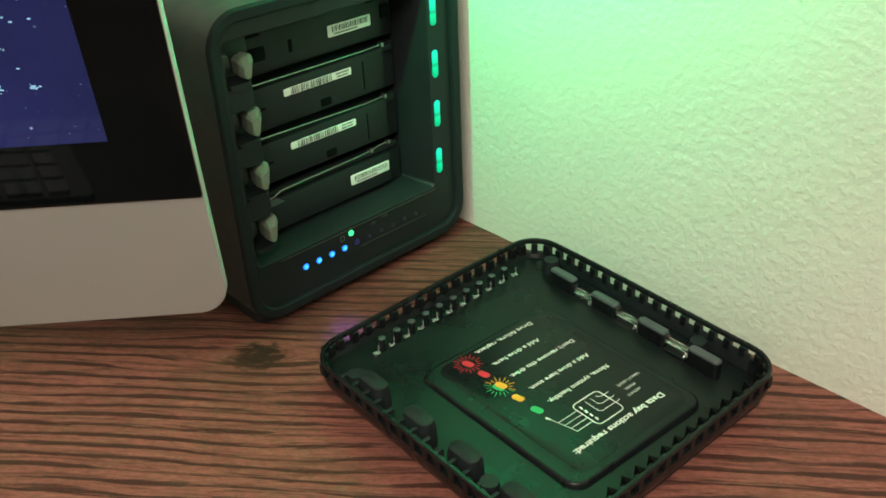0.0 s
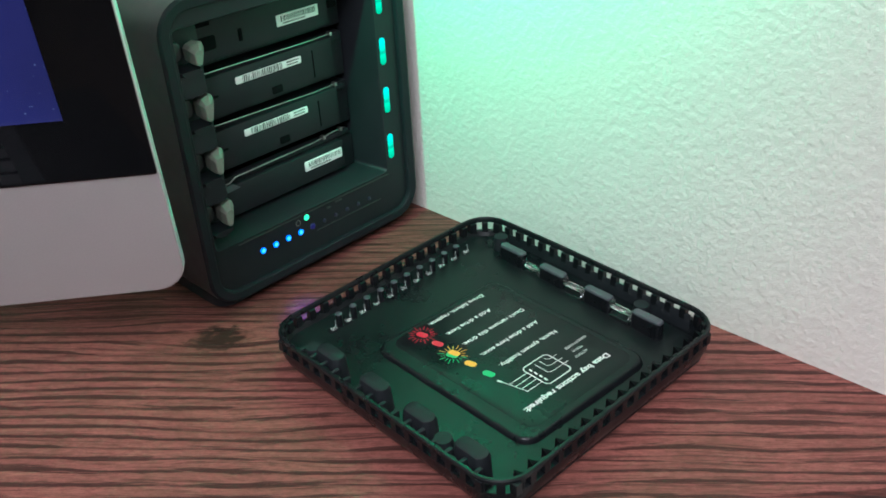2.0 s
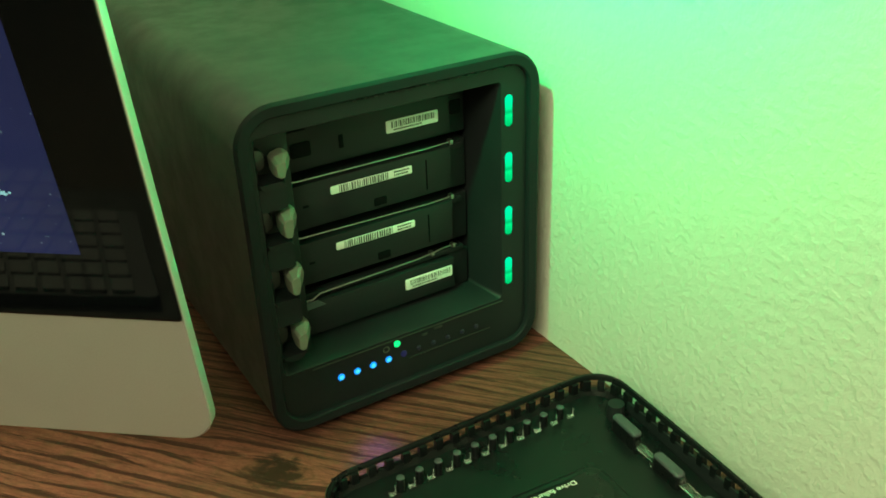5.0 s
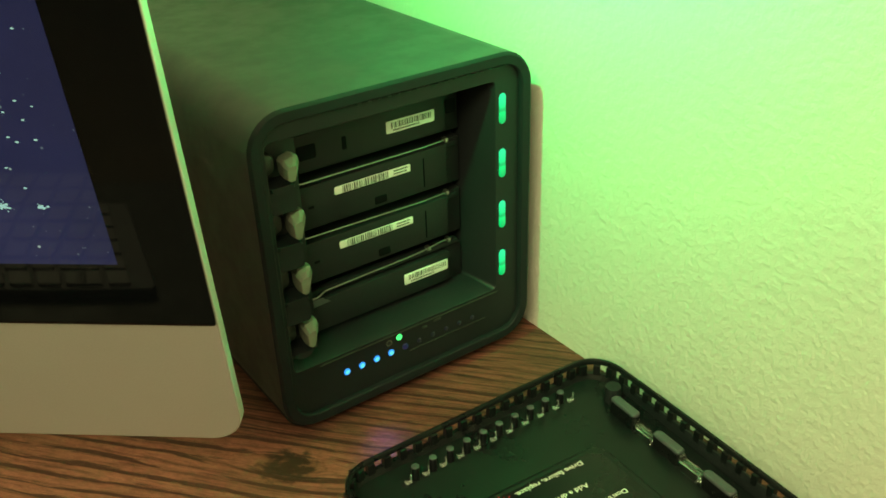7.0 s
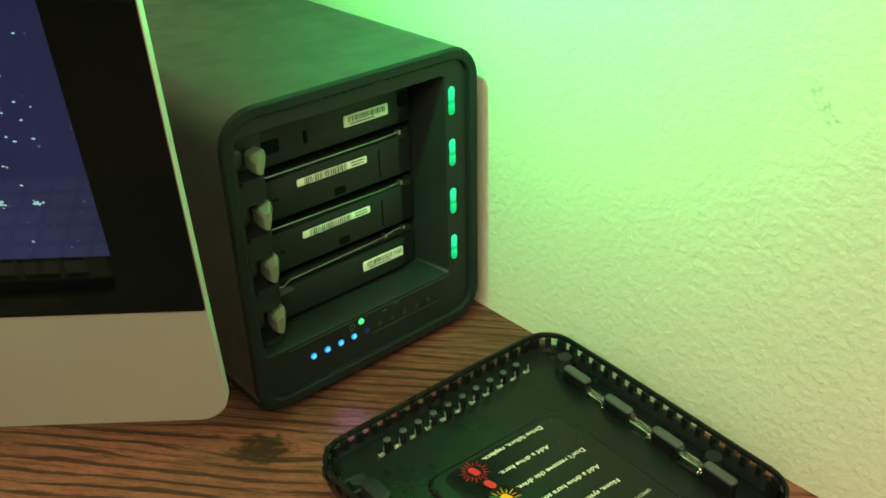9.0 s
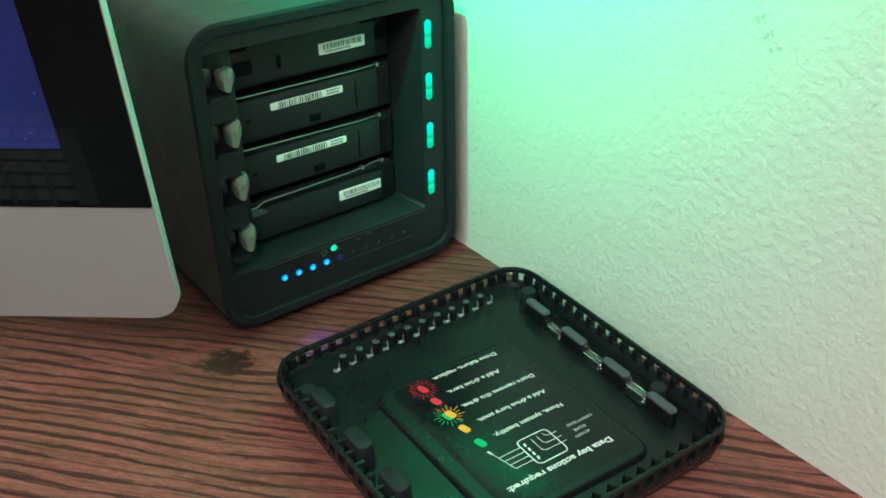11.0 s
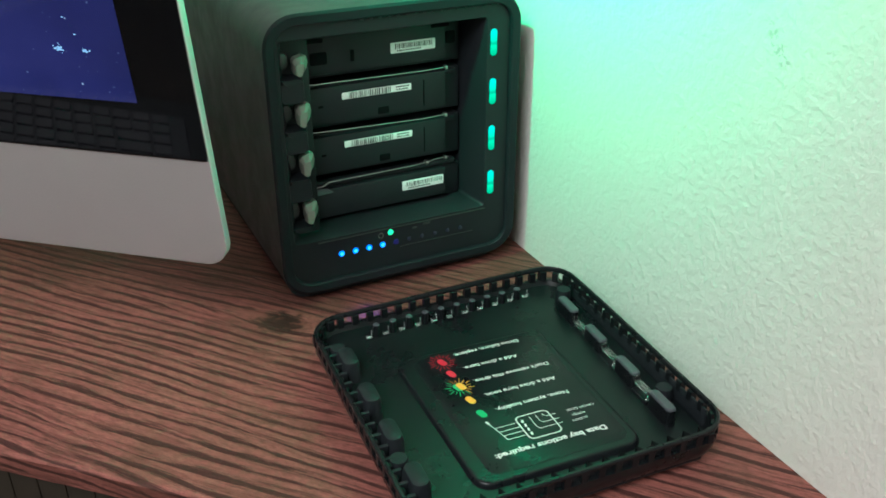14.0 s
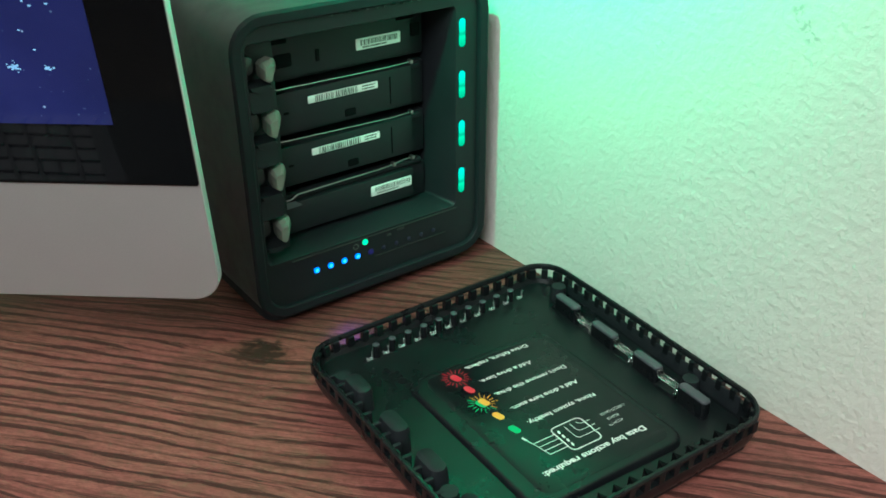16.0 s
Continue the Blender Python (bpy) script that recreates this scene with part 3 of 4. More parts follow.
def build_drive(i, z, lab, rail):
    """A 3.5 inch drive pushed into its bay, front end showing."""
    d = thing("hard_drive", ("black hard drive in its bay with a white barcode label", "black hard drive with a long narrow barcode label", "black hard drive with a long narrow barcode label", "black hard drive in the lowest bay with a white barcode label")[i], "hard drive",
              pose(0.0, 0.0, 0.0), "drives in the enclosure")
    lo, hi = z - 0.0124, z + 0.0122
    if i == 3:
        lo, hi = 0.0414, 0.0618
    bm = bmesh.new()
    box(bm, (0.0375, 0.0205, lo), (0.1325, 0.168, hi), 0.0008)
    part("casing", bm, DRIVE, d)
    FY = 0.0158      # face of the front plate
    # front plate with its step; small cut-outs have their shade laid on as black pads
    bm = bmesh.new()
    box(bm, (0.0385, FY, lo + 0.0030), (0.1215, 0.0215, hi - 0.0006), 0.0005)
    part("front_plate", bm, INNER, d)
    for x, zz, w, h in (((0.0455, 0.1446, 0.0120, 0.0024), (0.0485, 0.1350, 0.0095, 0.0068), (0.0676, 0.1345, 0.0022, 0.0062), (0.1262, 0.1378, 0.0060, 0.0070), (0.1200, 0.1452, 0.0110, 0.0024)) if i == 0 else
                        ((0.0846, lo + 0.0044, 0.0066, 0.0040), (0.1097, z - 0.0015, 0.0006, 0.0150), (0.0480, z - 0.0008, 0.0028, 0.0012))):
        if i == 3:
            continue
        bm = bmesh.new()
        pad(bm, w, h, min(w, h) * 0.15, 0, 0.0003, 0.0001, n=2)
        part("cut_out", bm, NOTCH, d).matrix_basis = pose(x - 0.0019, FY, zz + 0.0020, 90)
    # label
    x0, x1, z0, z1 = lab
    w, h = x1 - x0, z1 - z0
    bm = bmesh.new()
    pad(bm, w, h, 0.0007, 0, 0.0003, 0.0001)
    lb = part("label", bm, PAPER, d, "white barcode label")
    lb.matrix_basis = pose((x0 + x1) / 2, FY, (z0 + z1) / 2, 90)
    rng = random.Random(20 + i)
    bm = bmesh.new()
    if i in (0, 3):
        bx, end, b0, b1 = -w * 0.40, w * 0.44, -h * 0.12, h * 0.36
    else:
        bx, end, b0, b1 = -w * 0.40, w * 0.20, -h * 0.44, h * 0.44
    while bx < end:
        bw = rng.choice((0.00028, 0.00044, 0.00070))
        box(bm, (bx, b0, 0.0003), (bx + bw, b1, 0.00036))
        bx += bw + rng.choice((0.00036, 0.0005, 0.0007))
    if i in (0, 3):
        bx = -w * 0.36
        while bx < w * 0.16:
            bw = rng.uniform(0.0005, 0.0010)
            box(bm, (bx, -h * 0.36, 0.0003), (bx + bw, -h * 0.22, 0.00036))
            bx += bw + 0.0003
    else:
        for row in (-0.28, 0.12):
            bx = w * 0.27
            while bx < w * 0.45:
                bw = rng.uniform(0.0005, 0.0011)
                box(bm, (bx, h * row, 0.0003), (bx + bw, h * (row + 0.20), 0.00036))
                bx += bw + 0.0003
    tagged(part("barcode", bm, INK, lb, "", False), kind="stuff")
    # steel rod and its clips over the drive below
    if rail is not None:
        (xa, za), (xb, zb) = rail
        bm = bmesh.new()
        if i == 2:
            tube(bm, [(xa - 0.002, 0.0160, za + 0.0014), (xa, 0.0142, za), (xa + 0.004, 0.0142, za - 0.0002), (xa + 0.008, 0.0144, za + 0.0018), (xb - 0.022, 0.0178, zb - 0.0014), (xb - 0.013, 0.0182, zb - 0.0010), (xb - 0.006, 0.0184, zb), (xb + 0.002, 0.0185, zb)], 0.00036)
        else:
            tube(bm, [(xa - 0.001, 0.0165, za + 0.0012), (xa, 0.0140, za), (xa + 0.003, 0.0138, za - 0.0004), (xb - 0.014, 0.0178, zb - 0.0002), (xb, 0.0185, zb)], 0.00036)
        part("rod", bm, STEEL, d, "thin bright steel rod")
        for x, zz in (((xb, zb), (xb - 0.0125, zb - 0.0010)) if i == 2 else ((xb, zb),)):
            bm = bmesh.new()
            box(bm, (x - 0.0011, 0.0172, zz - 0.0012), (x + 0.0009, 0.0205, zz + 0.0011), 0.0004)
            part("clip", bm, STEEL, d)
        bm = bmesh.new()
        box(bm, (xa - 0.002, 0.0182, zb - 0.0042), (xb + 0.006, 0.0230, zb - 0.0012), 0.0006)
        part("rail", bm, BEZEL, d)
        if i == 2:
            bm = bmesh.new()
            loft(bm, [[(0.0395, 0.0152 + k, 0.0588), (0.0502, 0.0150 + k, 0.0594), (0.0468, 0.0156 + k, 0.0622), (0.0395, 0.0156 + k, 0.0630)] for k in (0.0, 0.0005)])
            part("spring_tab", bm, CAP, d)
    return d


build_drive(0, BAYS[0], (0.0880, 0.1150, 0.1346, 0.1405), ((0.0392, 0.1243), (0.1232, 0.1219)))
build_drive(1, BAYS[1], (0.0585, 0.1000, 0.1128, 0.1166), ((0.0388, 0.0974), (0.1228, 0.0936)))
build_drive(2, BAYS[2], (0.0585, 0.1000, 0.0848, 0.0886), ((0.0397, 0.0646), (0.1228, 0.0668)))
build_drive(3, BAYS[3], (0.0930, 0.1200, 0.0515, 0.0574), None)

# ---------------------------------------------------------------- the loose front cover
XL, XR, YN, YF = -0.0742, 0.0742, -0.0778, 0.0748      # sides of the rim
CW, CL, RIM = XR - XL, YF - YN, 0.0230
MX, MY = (XL + XR) / 2, (YN + YF) / 2
COVER_POSE = pose(0.0786, -0.1306, 0.0, 0, 0, -3.0)


def build_cover():
    c = thing("front_cover", "black plastic front cover lying inside up on the desk", "cover", COVER_POSE)

    def warp(x, y):
        """Height by which the rim stands up more towards the far corner by the wall."""
        t = min(max((x / CW + y / CL + 0.1) / 0.9, 0.0), 1.0)
        return 0.0026 * t * t * (3 - 2 * t)

    def lp(i, z, r=0.0165):
        k = min(max((z - 0.0110) / (RIM - 0.0110), 0.0), 1.0)
        out = []
        pts = rr(CW - 2 * i, CL - 2 * i, max(r - i, 0.001), 7, MX, MY)
        for p, q in zip(pts, pts[1:] + pts[:1]):
            steps = 8 if math.dist(p, q) > 0.03 else 1
            for j in range(steps):
                x, y = p[0] + (q[0] - p[0]) * j / steps, p[1] + (q[1] - p[1]) * j / steps
                out.append((x, y, z + k * warp(x, y)))
        return out

    def floor_z(x, y):
        """The inside of the tray rises a little towards the far wall."""
        return 0.0112 + 0.010 * x + 0.045 * y

    def place_post(x, y, rz):
        share("rim_post", post, c, (x, y, 0.72 * warp(x, y)), rz)

    bm = bmesh.new()
    floor_edge = [(x, y, floor_z(x, y)) for x, y, z in lp(0.0036, 0.0)]
    loft(bm, [lp(0.0200, 0.0), lp(0.0110, 0.0008), lp(0.0052, 0.0034), lp(0.0020, 0.0080), lp(0.0004, 0.0126), lp(0.0, 0.0164), lp(0.0022, 0.0164), floor_edge])
    part("tray", bm, COVER, c, "smooth black tray of the cover")
    bm = bmesh.new()
    loft(bm, [lp(0.0, 0.0209), lp(0.0, 0.0223), lp(0.0005, RIM), lp(0.0016, RIM), lp(0.0021, 0.0223), lp(0.0021, 0.0209), lp(0.0, 0.0209)], False, False)
    part("rim_band", bm, COVER, c)
    # posts between the vent slots
    post = bmesh.new()
    box(post, (-0.0017, 0.0, 0.0156), (0.0017, 0.0034, 0.0212), 0.0003)
    post = mesh(post, "rim_post", COVER)
    for i in range(17):
        x = -0.0646 + 0.0080 * i
        place_post(min(x, XR - 0.0125), YF - 0.00005, 180)
        place_post(min(x, XR - 0.0125), YN + 0.00005, 0)
    for i in range(17):
        y = MY + (i - 8) * 0.0080
        place_post(XR - 0.00005, y, 90)
        place_post(XL + 0.00005, y, -90)
    for sx in (1, -1):
        for sy in (1, -1):
            for a in (18, 45, 72):
                px = MX + sx * (CW / 2 - 0.0165 + 0.0164 * math.cos(radians(a)))
                py = MY + sy * (CL / 2 - 0.0165 + 0.0164 * math.sin(radians(a)))
                place_post(px, py, math.degrees(math.atan2(sy * math.sin(radians(a)), sx * math.cos(radians(a)))) + 90)
    # low strips added behind the slots to keep them dark; small pointed ribs on the near one
    bm = bmesh.new()
    box(bm, (XL + 0.014, YN + 0.0024, 0.0060), (XR - 0.014, YN + 0.0034, 0.0196), 0.0003)
    part("back_strip", bm, INNER, c)
    bm = bmesh.new()
    box(bm, (XL + 0.0024, YN + 0.016, 0.0070), (XL + 0.0034, YF - 0.016, 0.0186), 0.0003)
    part("back_strip", bm, INNER, c)
    bm = bmesh.new()
    box(bm, (XR - 0.0034, YN + 0.016, 0.0070), (XR - 0.0024, YF - 0.016, 0.0196), 0.0003)
    part("back_strip", bm, INNER, c)
    rib = bmesh.new()
    loft(rib, [[(-0.0015, 0, z), (0.0015, 0, z), (0.0, w, z)] for z, w in ((0.0130, 0.0040), (0.0214, 0.0036))])
    rib = mesh(rib, "rib", NOTCH)
    for i in range(16):
        share("rib", rib, c, (-0.0606 + 0.0080 * i, YN + 0.0030, 0), 0)
    tick = bmesh.new()
    box(tick, (-0.0009, 0.0, 0.0120), (0.0009, 0.0046, 0.0212), 0.0003)
    tick = mesh(tick, "rib", INNER)
    for i in range(15):
        share("rib", tick, c, (XL + 0.0018, MY + (i - 7.5) * 0.0080, 0), -90)

    # the printed guide lies on the sloping floor
    def lay(ob, base):
        m = ob.matrix_basis.copy()
        for v in ob.data.vertices:
            p = m @ v.co
            a, b = p.x + 0.0205, p.y + 0.0162
            x, y = p.x - 0.032 * b - 0.022 * a + 0.0009, p.y - 0.048 * b - 0.036 * a - 0.0008
            v.co = (x, y, 0.0138 + 0.020 * x + 0.040 * y + p.z - base)
        ob.matrix_basis = Matrix()
        return ob

    # raised panel with the printed guide
    bm = bmesh.new()
    pcx, pcy, pw, pl = -0.0009, -0.0112, 0.0799, 0.0975
    loft(bm, [[(x, y, z) for x, y in rr(pw + g, pl + g, 0.0075 + g / 2, 6, pcx, pcy)] for g, z in ((0.0030, 0.0070), (0.0012, 0.0108), (0.0, 0.0116), (-0.0006, 0.0121), (-0.0016, 0.0124), (-0.0030, 0.0125), (-0.0042, 0.0125))])
    lay(part("guide_panel", bm, COVER, c, "raised smooth black panel"), 0.0127)
    bm = bmesh.new()
    pad(bm, 0.0690, 0.0900, 0.006, 0.0, 0.0002, 0.0001, 0.0010, -0.0108)
    sheet = part("printed_sheet", bm, COVER, c, "thin black printed sheet with white lettering")
    sheet.matrix_basis = pose(0, 0, 0.01242)
    lay(sheet, 0.0127)
    zt = 0.01272
    px0, py0 = -0.0023, -0.0042      # where the print sits on the panel
    # words run towards -x as they lie
    lettering("lettering", "Data bay actions required:", 0.0550, 0.0030, WHITEINK, sheet, (px0 + 0.0308, py0 - 0.0400, zt), 180, 0.030)
    for y, words, w in ((-0.0118, "None, system healthy.", 0.0375), (0.0000, "Add a drive here soon.", 0.0375), (0.0120, "Don't remove this drive.", 0.0402), (0.0236, "Add a drive here.", 0.0292), (0.0355, "Drive failure, replace.", 0.0358)):
        lettering("lettering", words, w, 0.0025, WHITEINK, sheet, (px0 - 0.0092, py0 + y + 0.0010, zt), 180, 0.018, "RIGHT")
    for y, x, words, w in ((-0.0240, 0.0345, "CAPACITY GAUGE", 0.0140), (-0.0277, 0.0275, "POWER", 0.0064), (-0.0313, 0.0270, "ACTIVITY", 0.0082)):
        lettering("lettering", words, w, 0.00155, WHITEINK, sheet, (px0 + x, py0 + y, zt), 180, 0.0)
    # pills in red, amber and green, with rays for the blinking ones

    def pill(x, y, material, half=None):
        bm = bmesh.new()
        pts = rr(0.0036, 0.0060, 0.0017, 5)
        if half:
            pts = [(max(min(px, half[1]), half[0]), py) for px, py in pts]
        bm.faces.new([bm.verts.new((px, py, 0)) for px, py in pts])
        ob = part("pill_mark", bm, material, sheet, "", False)
        ob.matrix_basis = pose(px0 + x, py0 + y, zt, 0, 0, 14)
        return ob

    def rays(x, y, material, a0, a1, k):
        bm = bmesh.new()
        for i in range(k):
            a = radians(a0 + (a1 - a0) * i / (k - 1))
            d, s = Vector((math.cos(a), math.sin(a), 0)), Vector((-math.sin(a), math.cos(a), 0))
            r0, r1 = (0.0040, 0.0072) if i % 2 == 0 else (0.0037, 0.0060)
            bm.faces.new([bm.verts.new(d * r + s * o) for r, o in ((r0, -0.0002), (r1, -0.00016), (r1, 0.00016), (r0, 0.0002))])
        part("ray_mark", bm, material, sheet, "", False).matrix_basis = pose(px0 + x, py0 + y, zt)

    px = -0.0168
    pill(px - 0.0002, 0.0320, REDINK)
    rays(px - 0.0002, 0.0320, REDINK, 0, 340, 18)
    pill(px, 0.0215, REDINK)
    pill(px - 0.0015, 0.0101, GREENINK)
    pill(px + 0.0002, 0.0104, YELLOWINK).location.z += 0.00012
    rays(px - 0.0008, 0.0102, YELLOWINK, -60, 110, 9)
    rays(px - 0.0008, 0.0102, GREENINK, 128, 290, 9)
    pill(px - 0.0002, -0.0008, YELLOWINK)
    pill(px + 0.0002, -0.0120, GREENINK)
    # line drawing of the unit

    def line(pts, w=0.0004):
        bm = bmesh.new()
        v = [Vector((*p, 0)) for p in pts]
        for a, b in zip(v, v[1:]):
            d = (b - a).normalized()
            s = Vector((-d.y, d.x, 0)) * w / 2
            bm.faces.new([bm.verts.new(q) for q in (a - d * w / 2 - s, b + d * w / 2 - s, b + d * w / 2 + s, a - d * w / 2 + s)])
        part("line_mark", bm, WHITEINK, sheet, "", False).matrix_basis = pose(px0, py0, zt)

    fx, fy, fw = 0.0036, -0.0285, 0.0162
    loop = rr(fw, fw, 0.0024, 4, fx, fy)
    line(loop + loop[:1], 0.0006)
    for k in range(4):
        y = fy + 0.0045 - 0.0030 * k
        line([(fx - 0.0058, y - 0.0005), (fx - 0.0056, y + 0.0005)], 0.0010)
        line([(fx - 0.0080, y), (fx - 0.0196 + 0.0007 * k, y)], 0.00035)
    line([(fx - 0.0208, fy + 0.0090), (fx - 0.0196, fy + 0.0045), (fx - 0.0175, fy - 0.0045)], 0.00035)
    line([(fx - 0.0210, fy + 0.0098), (fx - 0.0206, fy + 0.0084)], 0.0011)
    for k in range(3):
        x, y = fx + 0.0050 - 0.0032 * k, fy + 0.0040 - 0.0034 * k
        line([(x, fy + 0.0060), (x, y + 0.0012), (x + 0.0014, y), (fx + 0.0108, y)], 0.00035)
    for ob in sheet.children:
        lay(ob, 0.0127)
    # hooks beside the wall: four blocks and the clear light pipes between them
    tab = bmesh.new()
    loft(tab, [[(x, y, z) for x, y in rr(w, l, r, 4)] for z, w, l, r in ((0.0050, 0.0056, 0.0172, 0.0020), (0.0180, 0.0050, 0.0166, 0.0020), (0.0200, 0.0047, 0.0162, 0.0018), (0.0204, 0.0038, 0.0152, 0.0014))])
    tab_mesh = mesh(tab, "hook_block", COVER, True)
    # cap: the sheen on the block's top, painted as pale grey
    cap = bmesh.new()
    loft(cap, [[(x, y, z) for x, y in rr(w, l, r, 4)] for z, w, l, r in ((0.0198, 0.0049, 0.0165, 0.0019), (0.0206, 0.0047, 0.0162, 0.0018), (0.0211, 0.0036, 0.0150, 0.0014))])
    cap = mesh(cap, "cap", CAP, True)
    for x, y, z in ((0.0592, 0.0390, 0.0006), (0.0596, 0.0118, -0.0014), (0.0592, -0.0178, -0.0018), (0.0586, -0.0470, -0.0022)):
        hk = share("hook_block", tab_mesh, c, (x, y, z), -1.5)
        share("cap", cap, hk)["label"] = "hook top painted pale grey for its sheen"
    pipe = bmesh.new()
    box(pipe, (-0.0015, -0.0068, 0.0142), (0.0017, 0.0068, 0.0162), 0.0005)
    box(pipe, (-0.0019, 0.0050, 0.0156), (0.0013, 0.0068, 0.0184), 0.0005)
    box(pipe, (-0.0026, -0.0066, 0.0128), (-0.0010, -0.0050, 0.0150), 0.0004)
    pipe = mesh(pipe, "light_pipe", CLEAR, True)
    stem = bmesh.new()
    box(stem, (-0.0030, -0.0058, 0.0090), (0.0030, 0.0058, 0.0119), 0.0004)
    stem = mesh(stem, "pipe_seat", COVER)
    for x, y in ((0.0594, 0.0254), (0.0594, -0.0030), (0.0589, -0.0324)):
        share("light_pipe", pipe, c, (x, y, 0))["label"] = "clear plastic light pipe"
        share("pipe_seat", stem, c, (x, y, 0))
    # broad catches on the other side
    ctc = bmesh.new()
    loft(ctc, [[(x, y, z) for x, y in rr(w, l, r, 5)] for z, w, l, r in ((0.0050, 0.0096, 0.0172, 0.0034), (0.0205, 0.0084, 0.0160, 0.0034), (0.0230, 0.0072, 0.0148, 0.0032), (0.0236, 0.0052, 0.0126, 0.0024))])
    ctc = mesh(ctc, "catch_block", INNER, True)
    for y in (0.0378, 0.0070, -0.0215, -0.0515):
        share("catch_block", ctc, c, (-0.0640, y - 0.0012, 0), 0)
    mag = bmesh.new()
    disc(mag, (0, 0, 0.0060), 0.0043, 0.0150, "z", 20)
    mag = mesh(mag, "magnet_post", INNER, True)
    for x, y, z in ((0.0640, 0.0525, 0.0008), (0.0655, -0.0385, -0.0030), (-0.0655, 0.0480, 0.0), (-0.0665, -0.0390, 0.0)):
        share("magnet_post", mag, c, (x, y, z))["label"] = "round grey post"
    # row of clear clips and dark pegs along the far wall
    clip = bmesh.new()
    box(clip, (-0.0018, -0.0010, 0.0112), (0.0014, 0.0006, 0.0122), 0.0002)
    box(clip, (-0.0018, -0.0010, 0.0121), (-0.0013, 0.0006, 0.0130), 0.0002)
    box(clip, (0.0009, -0.0004, 0.0121), (0.0014, 0.0004, 0.0156), 0.0002)
    clip = mesh(clip, "clear_clip", FROSTED, True)
    bar = bmesh.new()
    box(bar, (-0.0485, 0.0588, 0.0090), (0.0470, 0.0640, 0.0136), 0.0004)
    part("clip_strip", bar, COVER, c)
    peg = bmesh.new()
    disc(peg, (0, 0, 0.0094), 0.0018, 0.0106, "z", 12)
    peg = mesh(peg, "peg", COVER, True)
    # tip: glassy sheen of the peg's end, also as pale grey
    tip = bmesh.new()
    disc(tip, (0, 0, 0.0198), 0.00175, 0.0006, "z", 12)
    tip = mesh(tip, "tip", CAP, True)
    for i in range(11):
        share("clear_clip", clip, c, (-0.0452 + 0.00896 * i, 0.0600, 0.0028 + 0.00032 * i))["label"] = "clear plastic clip"
        if i < 10:
            pg = share("peg", peg, c, (-0.0410 + 0.0092 * i, 0.0612 + 0.00040 * i, 0.0003))
            share("tip", tip, pg)
    return c


build_cover()

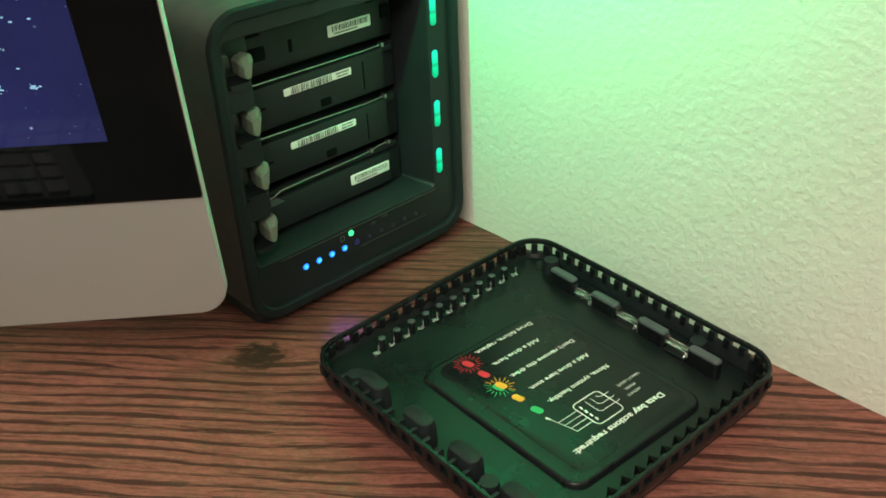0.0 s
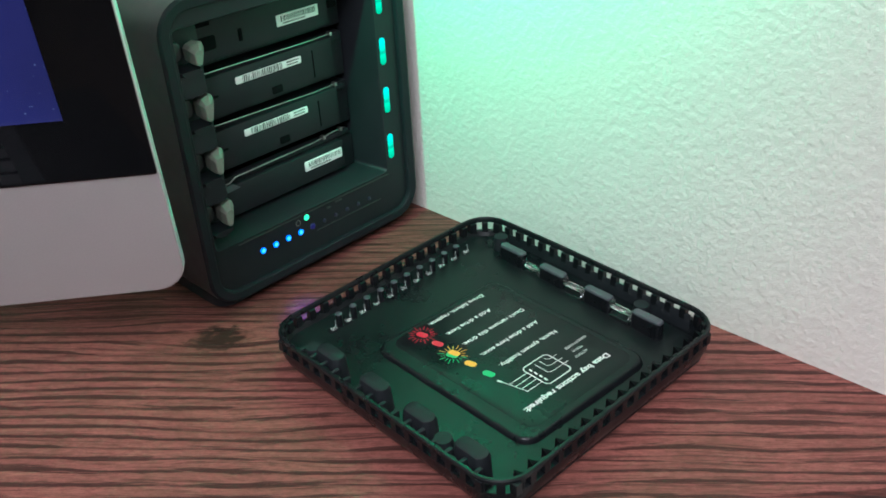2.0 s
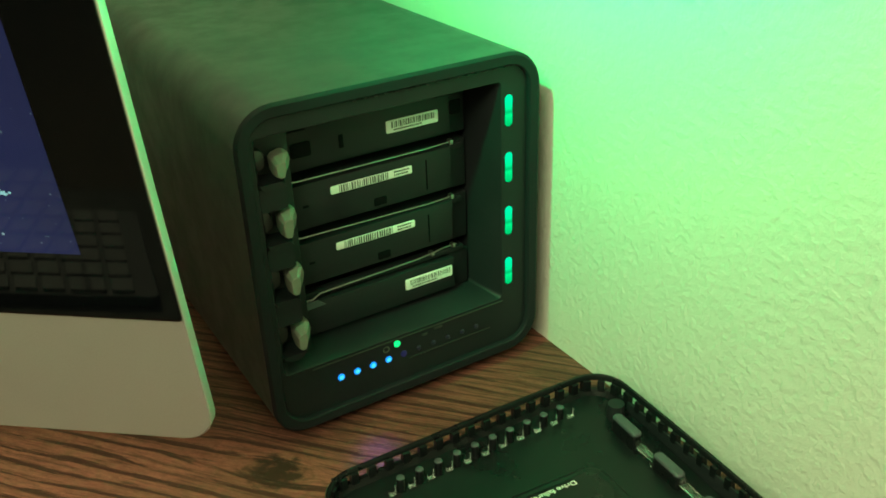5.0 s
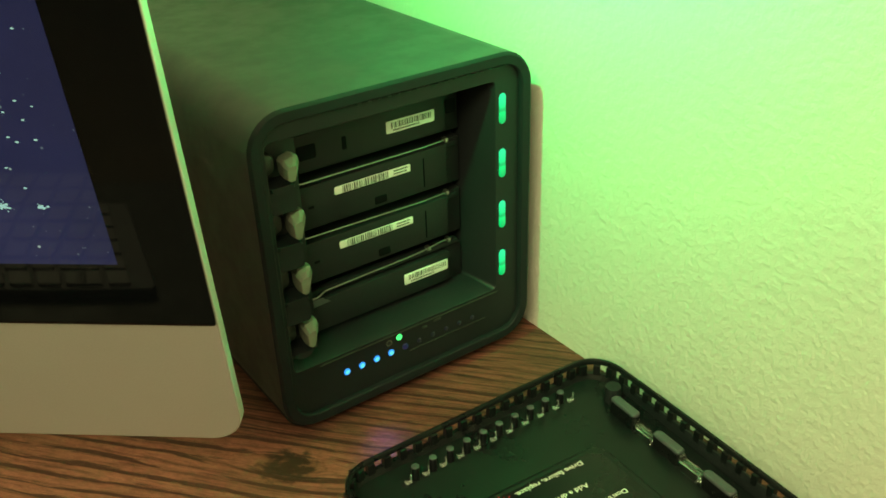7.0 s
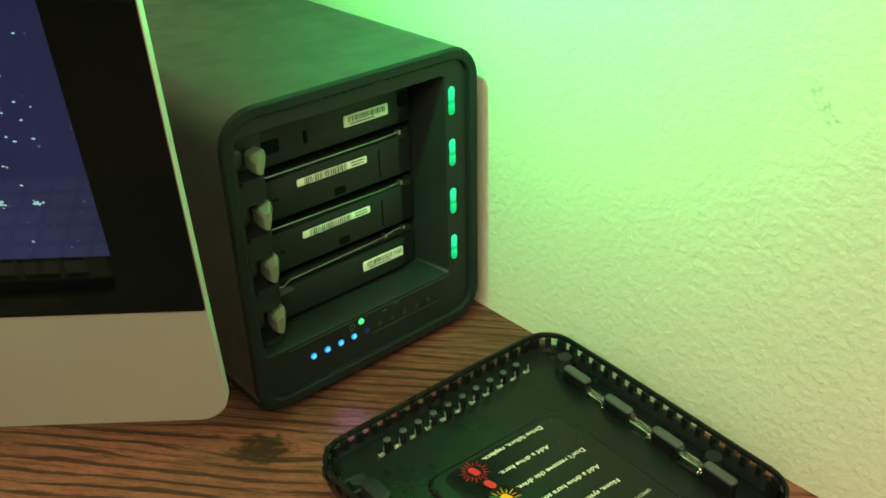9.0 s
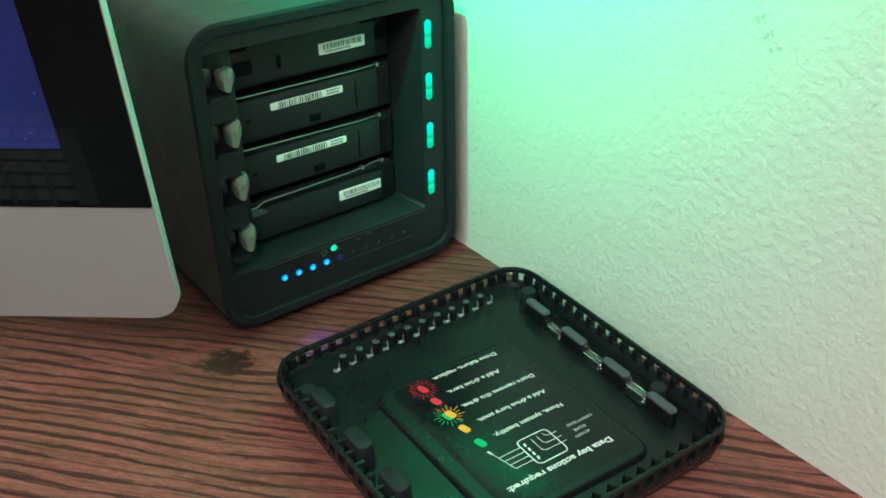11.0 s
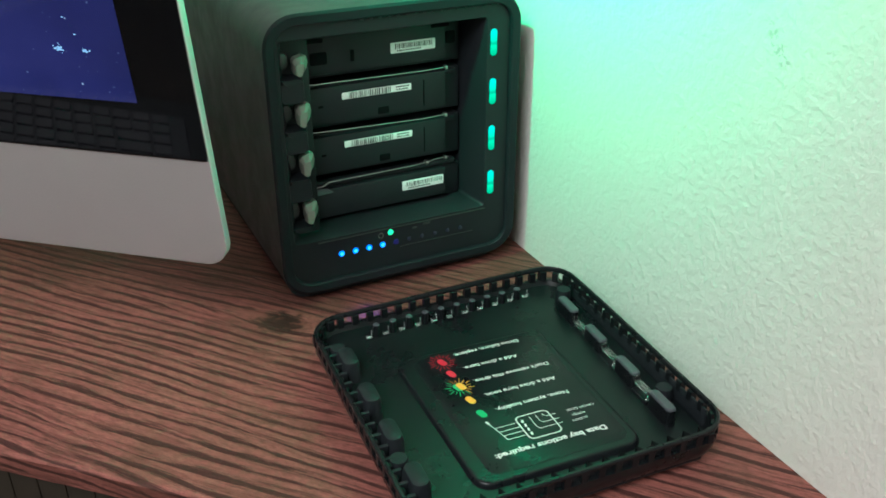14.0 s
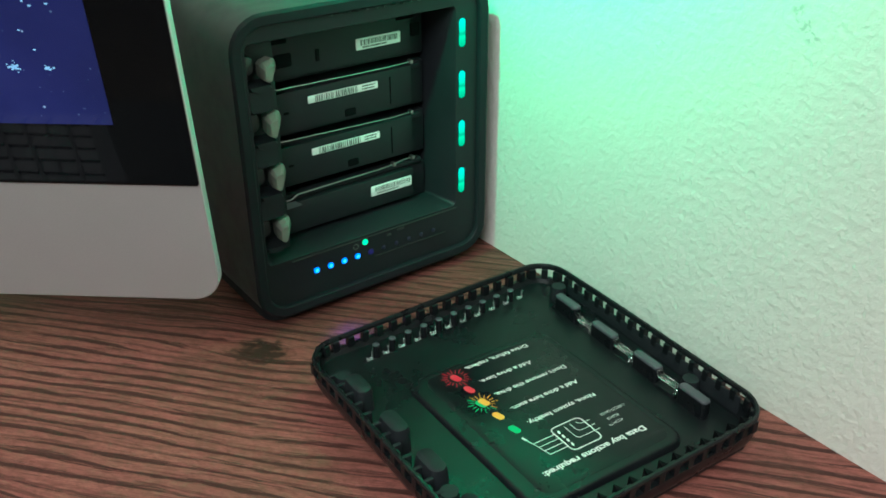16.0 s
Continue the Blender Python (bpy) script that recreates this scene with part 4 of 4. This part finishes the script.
# ---------------------------------------------------------------- the computer
def build_computer():
    A, LEAN = radians(40), radians(-6.5)
    h = Vector((math.cos(A), -math.sin(A), 0))
    n0 = Vector((-math.sin(A), -math.cos(A), 0))
    n = n0 * math.cos(LEAN) + Vector((0, 0, 1)) * math.sin(LEAN)
    v = h.cross(-n).normalized()
    if v.z < 0:
        v = -v
    # local axes: x along the face, y up the face, z out of the face; origin at the lower right end of the glass
    m = Matrix((( h.x, v.x, n.x, -0.0327), (h.y, v.y, n.y, -0.0633), (h.z, v.z, n.z, 0.1224), (0, 0, 0, 1)))
    top = thing("desktop_computer", "silver all-in-one desktop computer with black glass front, screen on", "computer", m)
    W, H, CHIN = 0.650, 0.516, 0.0556
    cx, cy, R = 0.0014 - W / 2, -CHIN + H / 2, 0.0125

    def lp(i, z, r=R):
        return [(x, y, z) for x, y in rr(W - 2 * i, H - 2 * i, max(r - i, 0.002), 8, cx, cy)]

    bm = bmesh.new()
    loft(bm, [lp(0.0002, 0.0), lp(0.0, -0.0002), lp(0.0, -0.0046), lp(0.0008, -0.0052), lp(0.030, -0.0080), lp(0.075, -0.014), lp(0.130, -0.026), lp(0.180, -0.038), lp(0.205, -0.040)])
    part("case", bm, ALU, top, "thin-edged silver aluminium case and chin")
    # edge in the paler metal, so that it looks lit from the wall
    bm = bmesh.new()
    loft(bm, [lp(-0.00002, -0.0001), lp(-0.0003, -0.0004), lp(-0.0003, -0.0042), lp(-0.00002, -0.0046)], False, False)
    part("edge_band", bm, LIT_EDGE, top, "metal edge of the case, coloured paler as if lit")
    bm = bmesh.new()
    gw, gh = W - 0.0004, H - CHIN - 0.0010
    gx, gy = cx, gh / 2
    loft(bm, [[(x, y, z) for x, y in rr(gw - 2 * i, gh - 2 * i, 0.0012 if z < 1 else 1, 3, gx, gy)] for i, z in ((0.0, 0.00005), (0.0, 0.0007), (0.0004, 0.0010))])
    part("front_glass", bm, GLASS, top, "black mirror-like glass border")
    sw = 0.597
    sx1, sy0 = -0.0262, 0.0257
    bm = bmesh.new()
    sh = gh - 2 * 0.0247
    box(bm, (sx1 - sw, sy0, 0.00102), (sx1, sy0 + sh, 0.00110))
    scr = part("screen", bm, SCREEN, top, "lit screen with a dark blue starry sky", False)
    rng = random.Random(8)
    bm = bmesh.new()
    spots = [(-0.0569, 0.0478, 0.0022, 0.0018, 26), (-0.0442, 0.0475, 0.0013, 0.0011, 14)]
    for gx_, gy_, rx_, ry_, k in spots:
        for _ in range(k):
            x, y, r = rng.gauss(gx_, rx_ * 0.55), rng.gauss(gy_, ry_ * 0.55), rng.uniform(0.00025, 0.00062)
            bm.faces.new([bm.verts.new((x + r * math.cos(a), y + r * 0.8 * math.sin(a), 0.00125)) for a in [2 * math.pi * q / 6 for q in range(6)]])
    for x, y in ((-0.0417, 0.0973), (-0.0413, 0.0836), (-0.0368, 0.0818), (-0.0408, 0.0775), (-0.0471, 0.0719), (-0.0449, 0.0703), (-0.0511, 0.0616), (-0.043, 0.092), (-0.046, 0.080), (-0.039, 0.071), (-0.0475, 0.0545), (-0.035, 0.105)):
        r = rng.uniform(0.0004, 0.0008)
        t = rng.uniform(0, 1.5)
        bm.faces.new([bm.verts.new((x + r * math.cos(a + t), y + r * 0.55 * math.sin(a + t), 0.00125)) for a in [2 * math.pi * q / 7 for q in range(7)]])
    part("star_cluster", bm, GALAXY, scr, "", False)
    # stand: arm and foot behind, on the desk
    inv = m.inverted()

    def world_bm(bm):
        bm.transform(inv)
        return bm

    mid = Vector((m @ Vector((cx, 0, 0))).to_tuple())
    back = -n0
    ang = math.atan2(h.y, h.x)
    bm = bmesh.new()
    base = Matrix.Translation((mid.x + back.x * 0.100, mid.y + back.y * 0.100, 0)) @ Matrix.Rotation(ang, 4, "Z")
    b2 = bmesh.new()
    pad(b2, 0.190, 0.150, 0.006, 0.0, 0.006, 0.001)
    add(bm, b2, base)
    b2 = bmesh.new()
    loft(b2, [[(-0.07, y, z), (0.07, y, z), (0.07, y + 0.006, z + 0.004), (-0.07, y + 0.006, z + 0.004)] for y, z in ((0.075, 0.003), (0.078, 0.10), (0.06, 0.20), (-0.025, 0.27))])
    add(bm, b2, base)
    part("stand", world_bm(bm), ALU, top, "bent aluminium stand")
    return top


build_computer()

# ---------------------------------------------------------------- cables behind
def cable(points, r, label):
    cu = bpy.data.curves.new("cable", "CURVE")
    cu.dimensions, cu.bevel_depth, cu.bevel_resolution, cu.resolution_u = "3D", r, 3, 10
    sp = cu.splines.new("BEZIER")
    sp.bezier_points.add(len(points) - 1)
    for q, p in zip(sp.bezier_points, points):
        q.co = p
        q.handle_left_type = q.handle_right_type = "AUTO"
    cu.materials.append(CABLE)
    return tagged(new("cable", cu), label, "cable", "cables behind the enclosure")


cable([(0.040, 0.272, 0.030), (0.030, 0.315, 0.022), (-0.010, 0.345, 0.004), (-0.070, 0.340, 0.0035), (-0.130, 0.300, 0.0035)], 0.0032, "black cable lying on the desk behind the enclosure")
cable([(0.060, 0.272, 0.025), (0.050, 0.330, 0.030), (0.000, 0.375, 0.020), (-0.060, 0.385, 0.004), (-0.150, 0.370, 0.0035)], 0.0030, "black cable looping behind the enclosure")
cable([(0.090, 0.272, 0.030), (0.060, 0.350, 0.006), (0.000, 0.395, 0.0040), (-0.080, 0.410, 0.0040), (-0.200, 0.400, 0.0040)], 0.0038, "thick black cable along the wall")

# ---------------------------------------------------------------- keyboard on its tray, seen in the glass
def build_keyboard():
    A = radians(-40)
    o = Vector((-0.0327, -0.0633))
    h = Vector((math.cos(A), math.sin(A)))
    f = Vector((-math.sin(radians(40)), -math.cos(radians(40))))
    c = o + h * KB_U + f * KB_F
    tray = thing("keyboard_tray", "dark wood pull-out keyboard tray under the desk edge", "tray", pose(c.x, c.y, KB_Z - 0.014, 0, 0, -40))
    bm = bmesh.new()
    pad(bm, 0.62, 0.22, 0.01, -0.016, 0.0, 0.002)
    part("board", bm, DARKWOOD, tray, "", False)
    for x in (-0.30, 0.30):
        bm = bmesh.new()
        box(bm, (x - 0.006, 0.09, 0.0), (x + 0.006, 0.30, 0.006), 0.001)
        box(bm, (x - 0.006, 0.27, 0.0), (x + 0.006, 0.30, -KB_Z - 0.0045), 0.001)
        part("runner", bm, DARKWOOD, tray)
    kb = thing("keyboard", "slim keyboard with square grey keys on a darker base", "keyboard", pose(c.x, c.y, KB_Z - 0.014, 0, 0, -40))
    bm = bmesh.new()
    pad(bm, 0.430, 0.118, 0.006, 0.0, 0.010, 0.001)
    part("base", bm, KEYBASE, kb, "", False)
    key = bmesh.new()
    pad(key, 0.0160, 0.0160, 0.002, 0.0098, 0.0130, 0.0006, n=3)
    key = mesh(key, "key", KEYCAP)
    for r in range(6):
        for k in range(21):
            share("key", key, kb, (-0.2 + 0.0195 * k + (0.005 * r if k < 19 else 0) * 0.4, -0.047 + 0.0188 * r, 0))
    return kb


KB_U, KB_F, KB_Z = -0.200, 0.262, -0.055
build_keyboard()
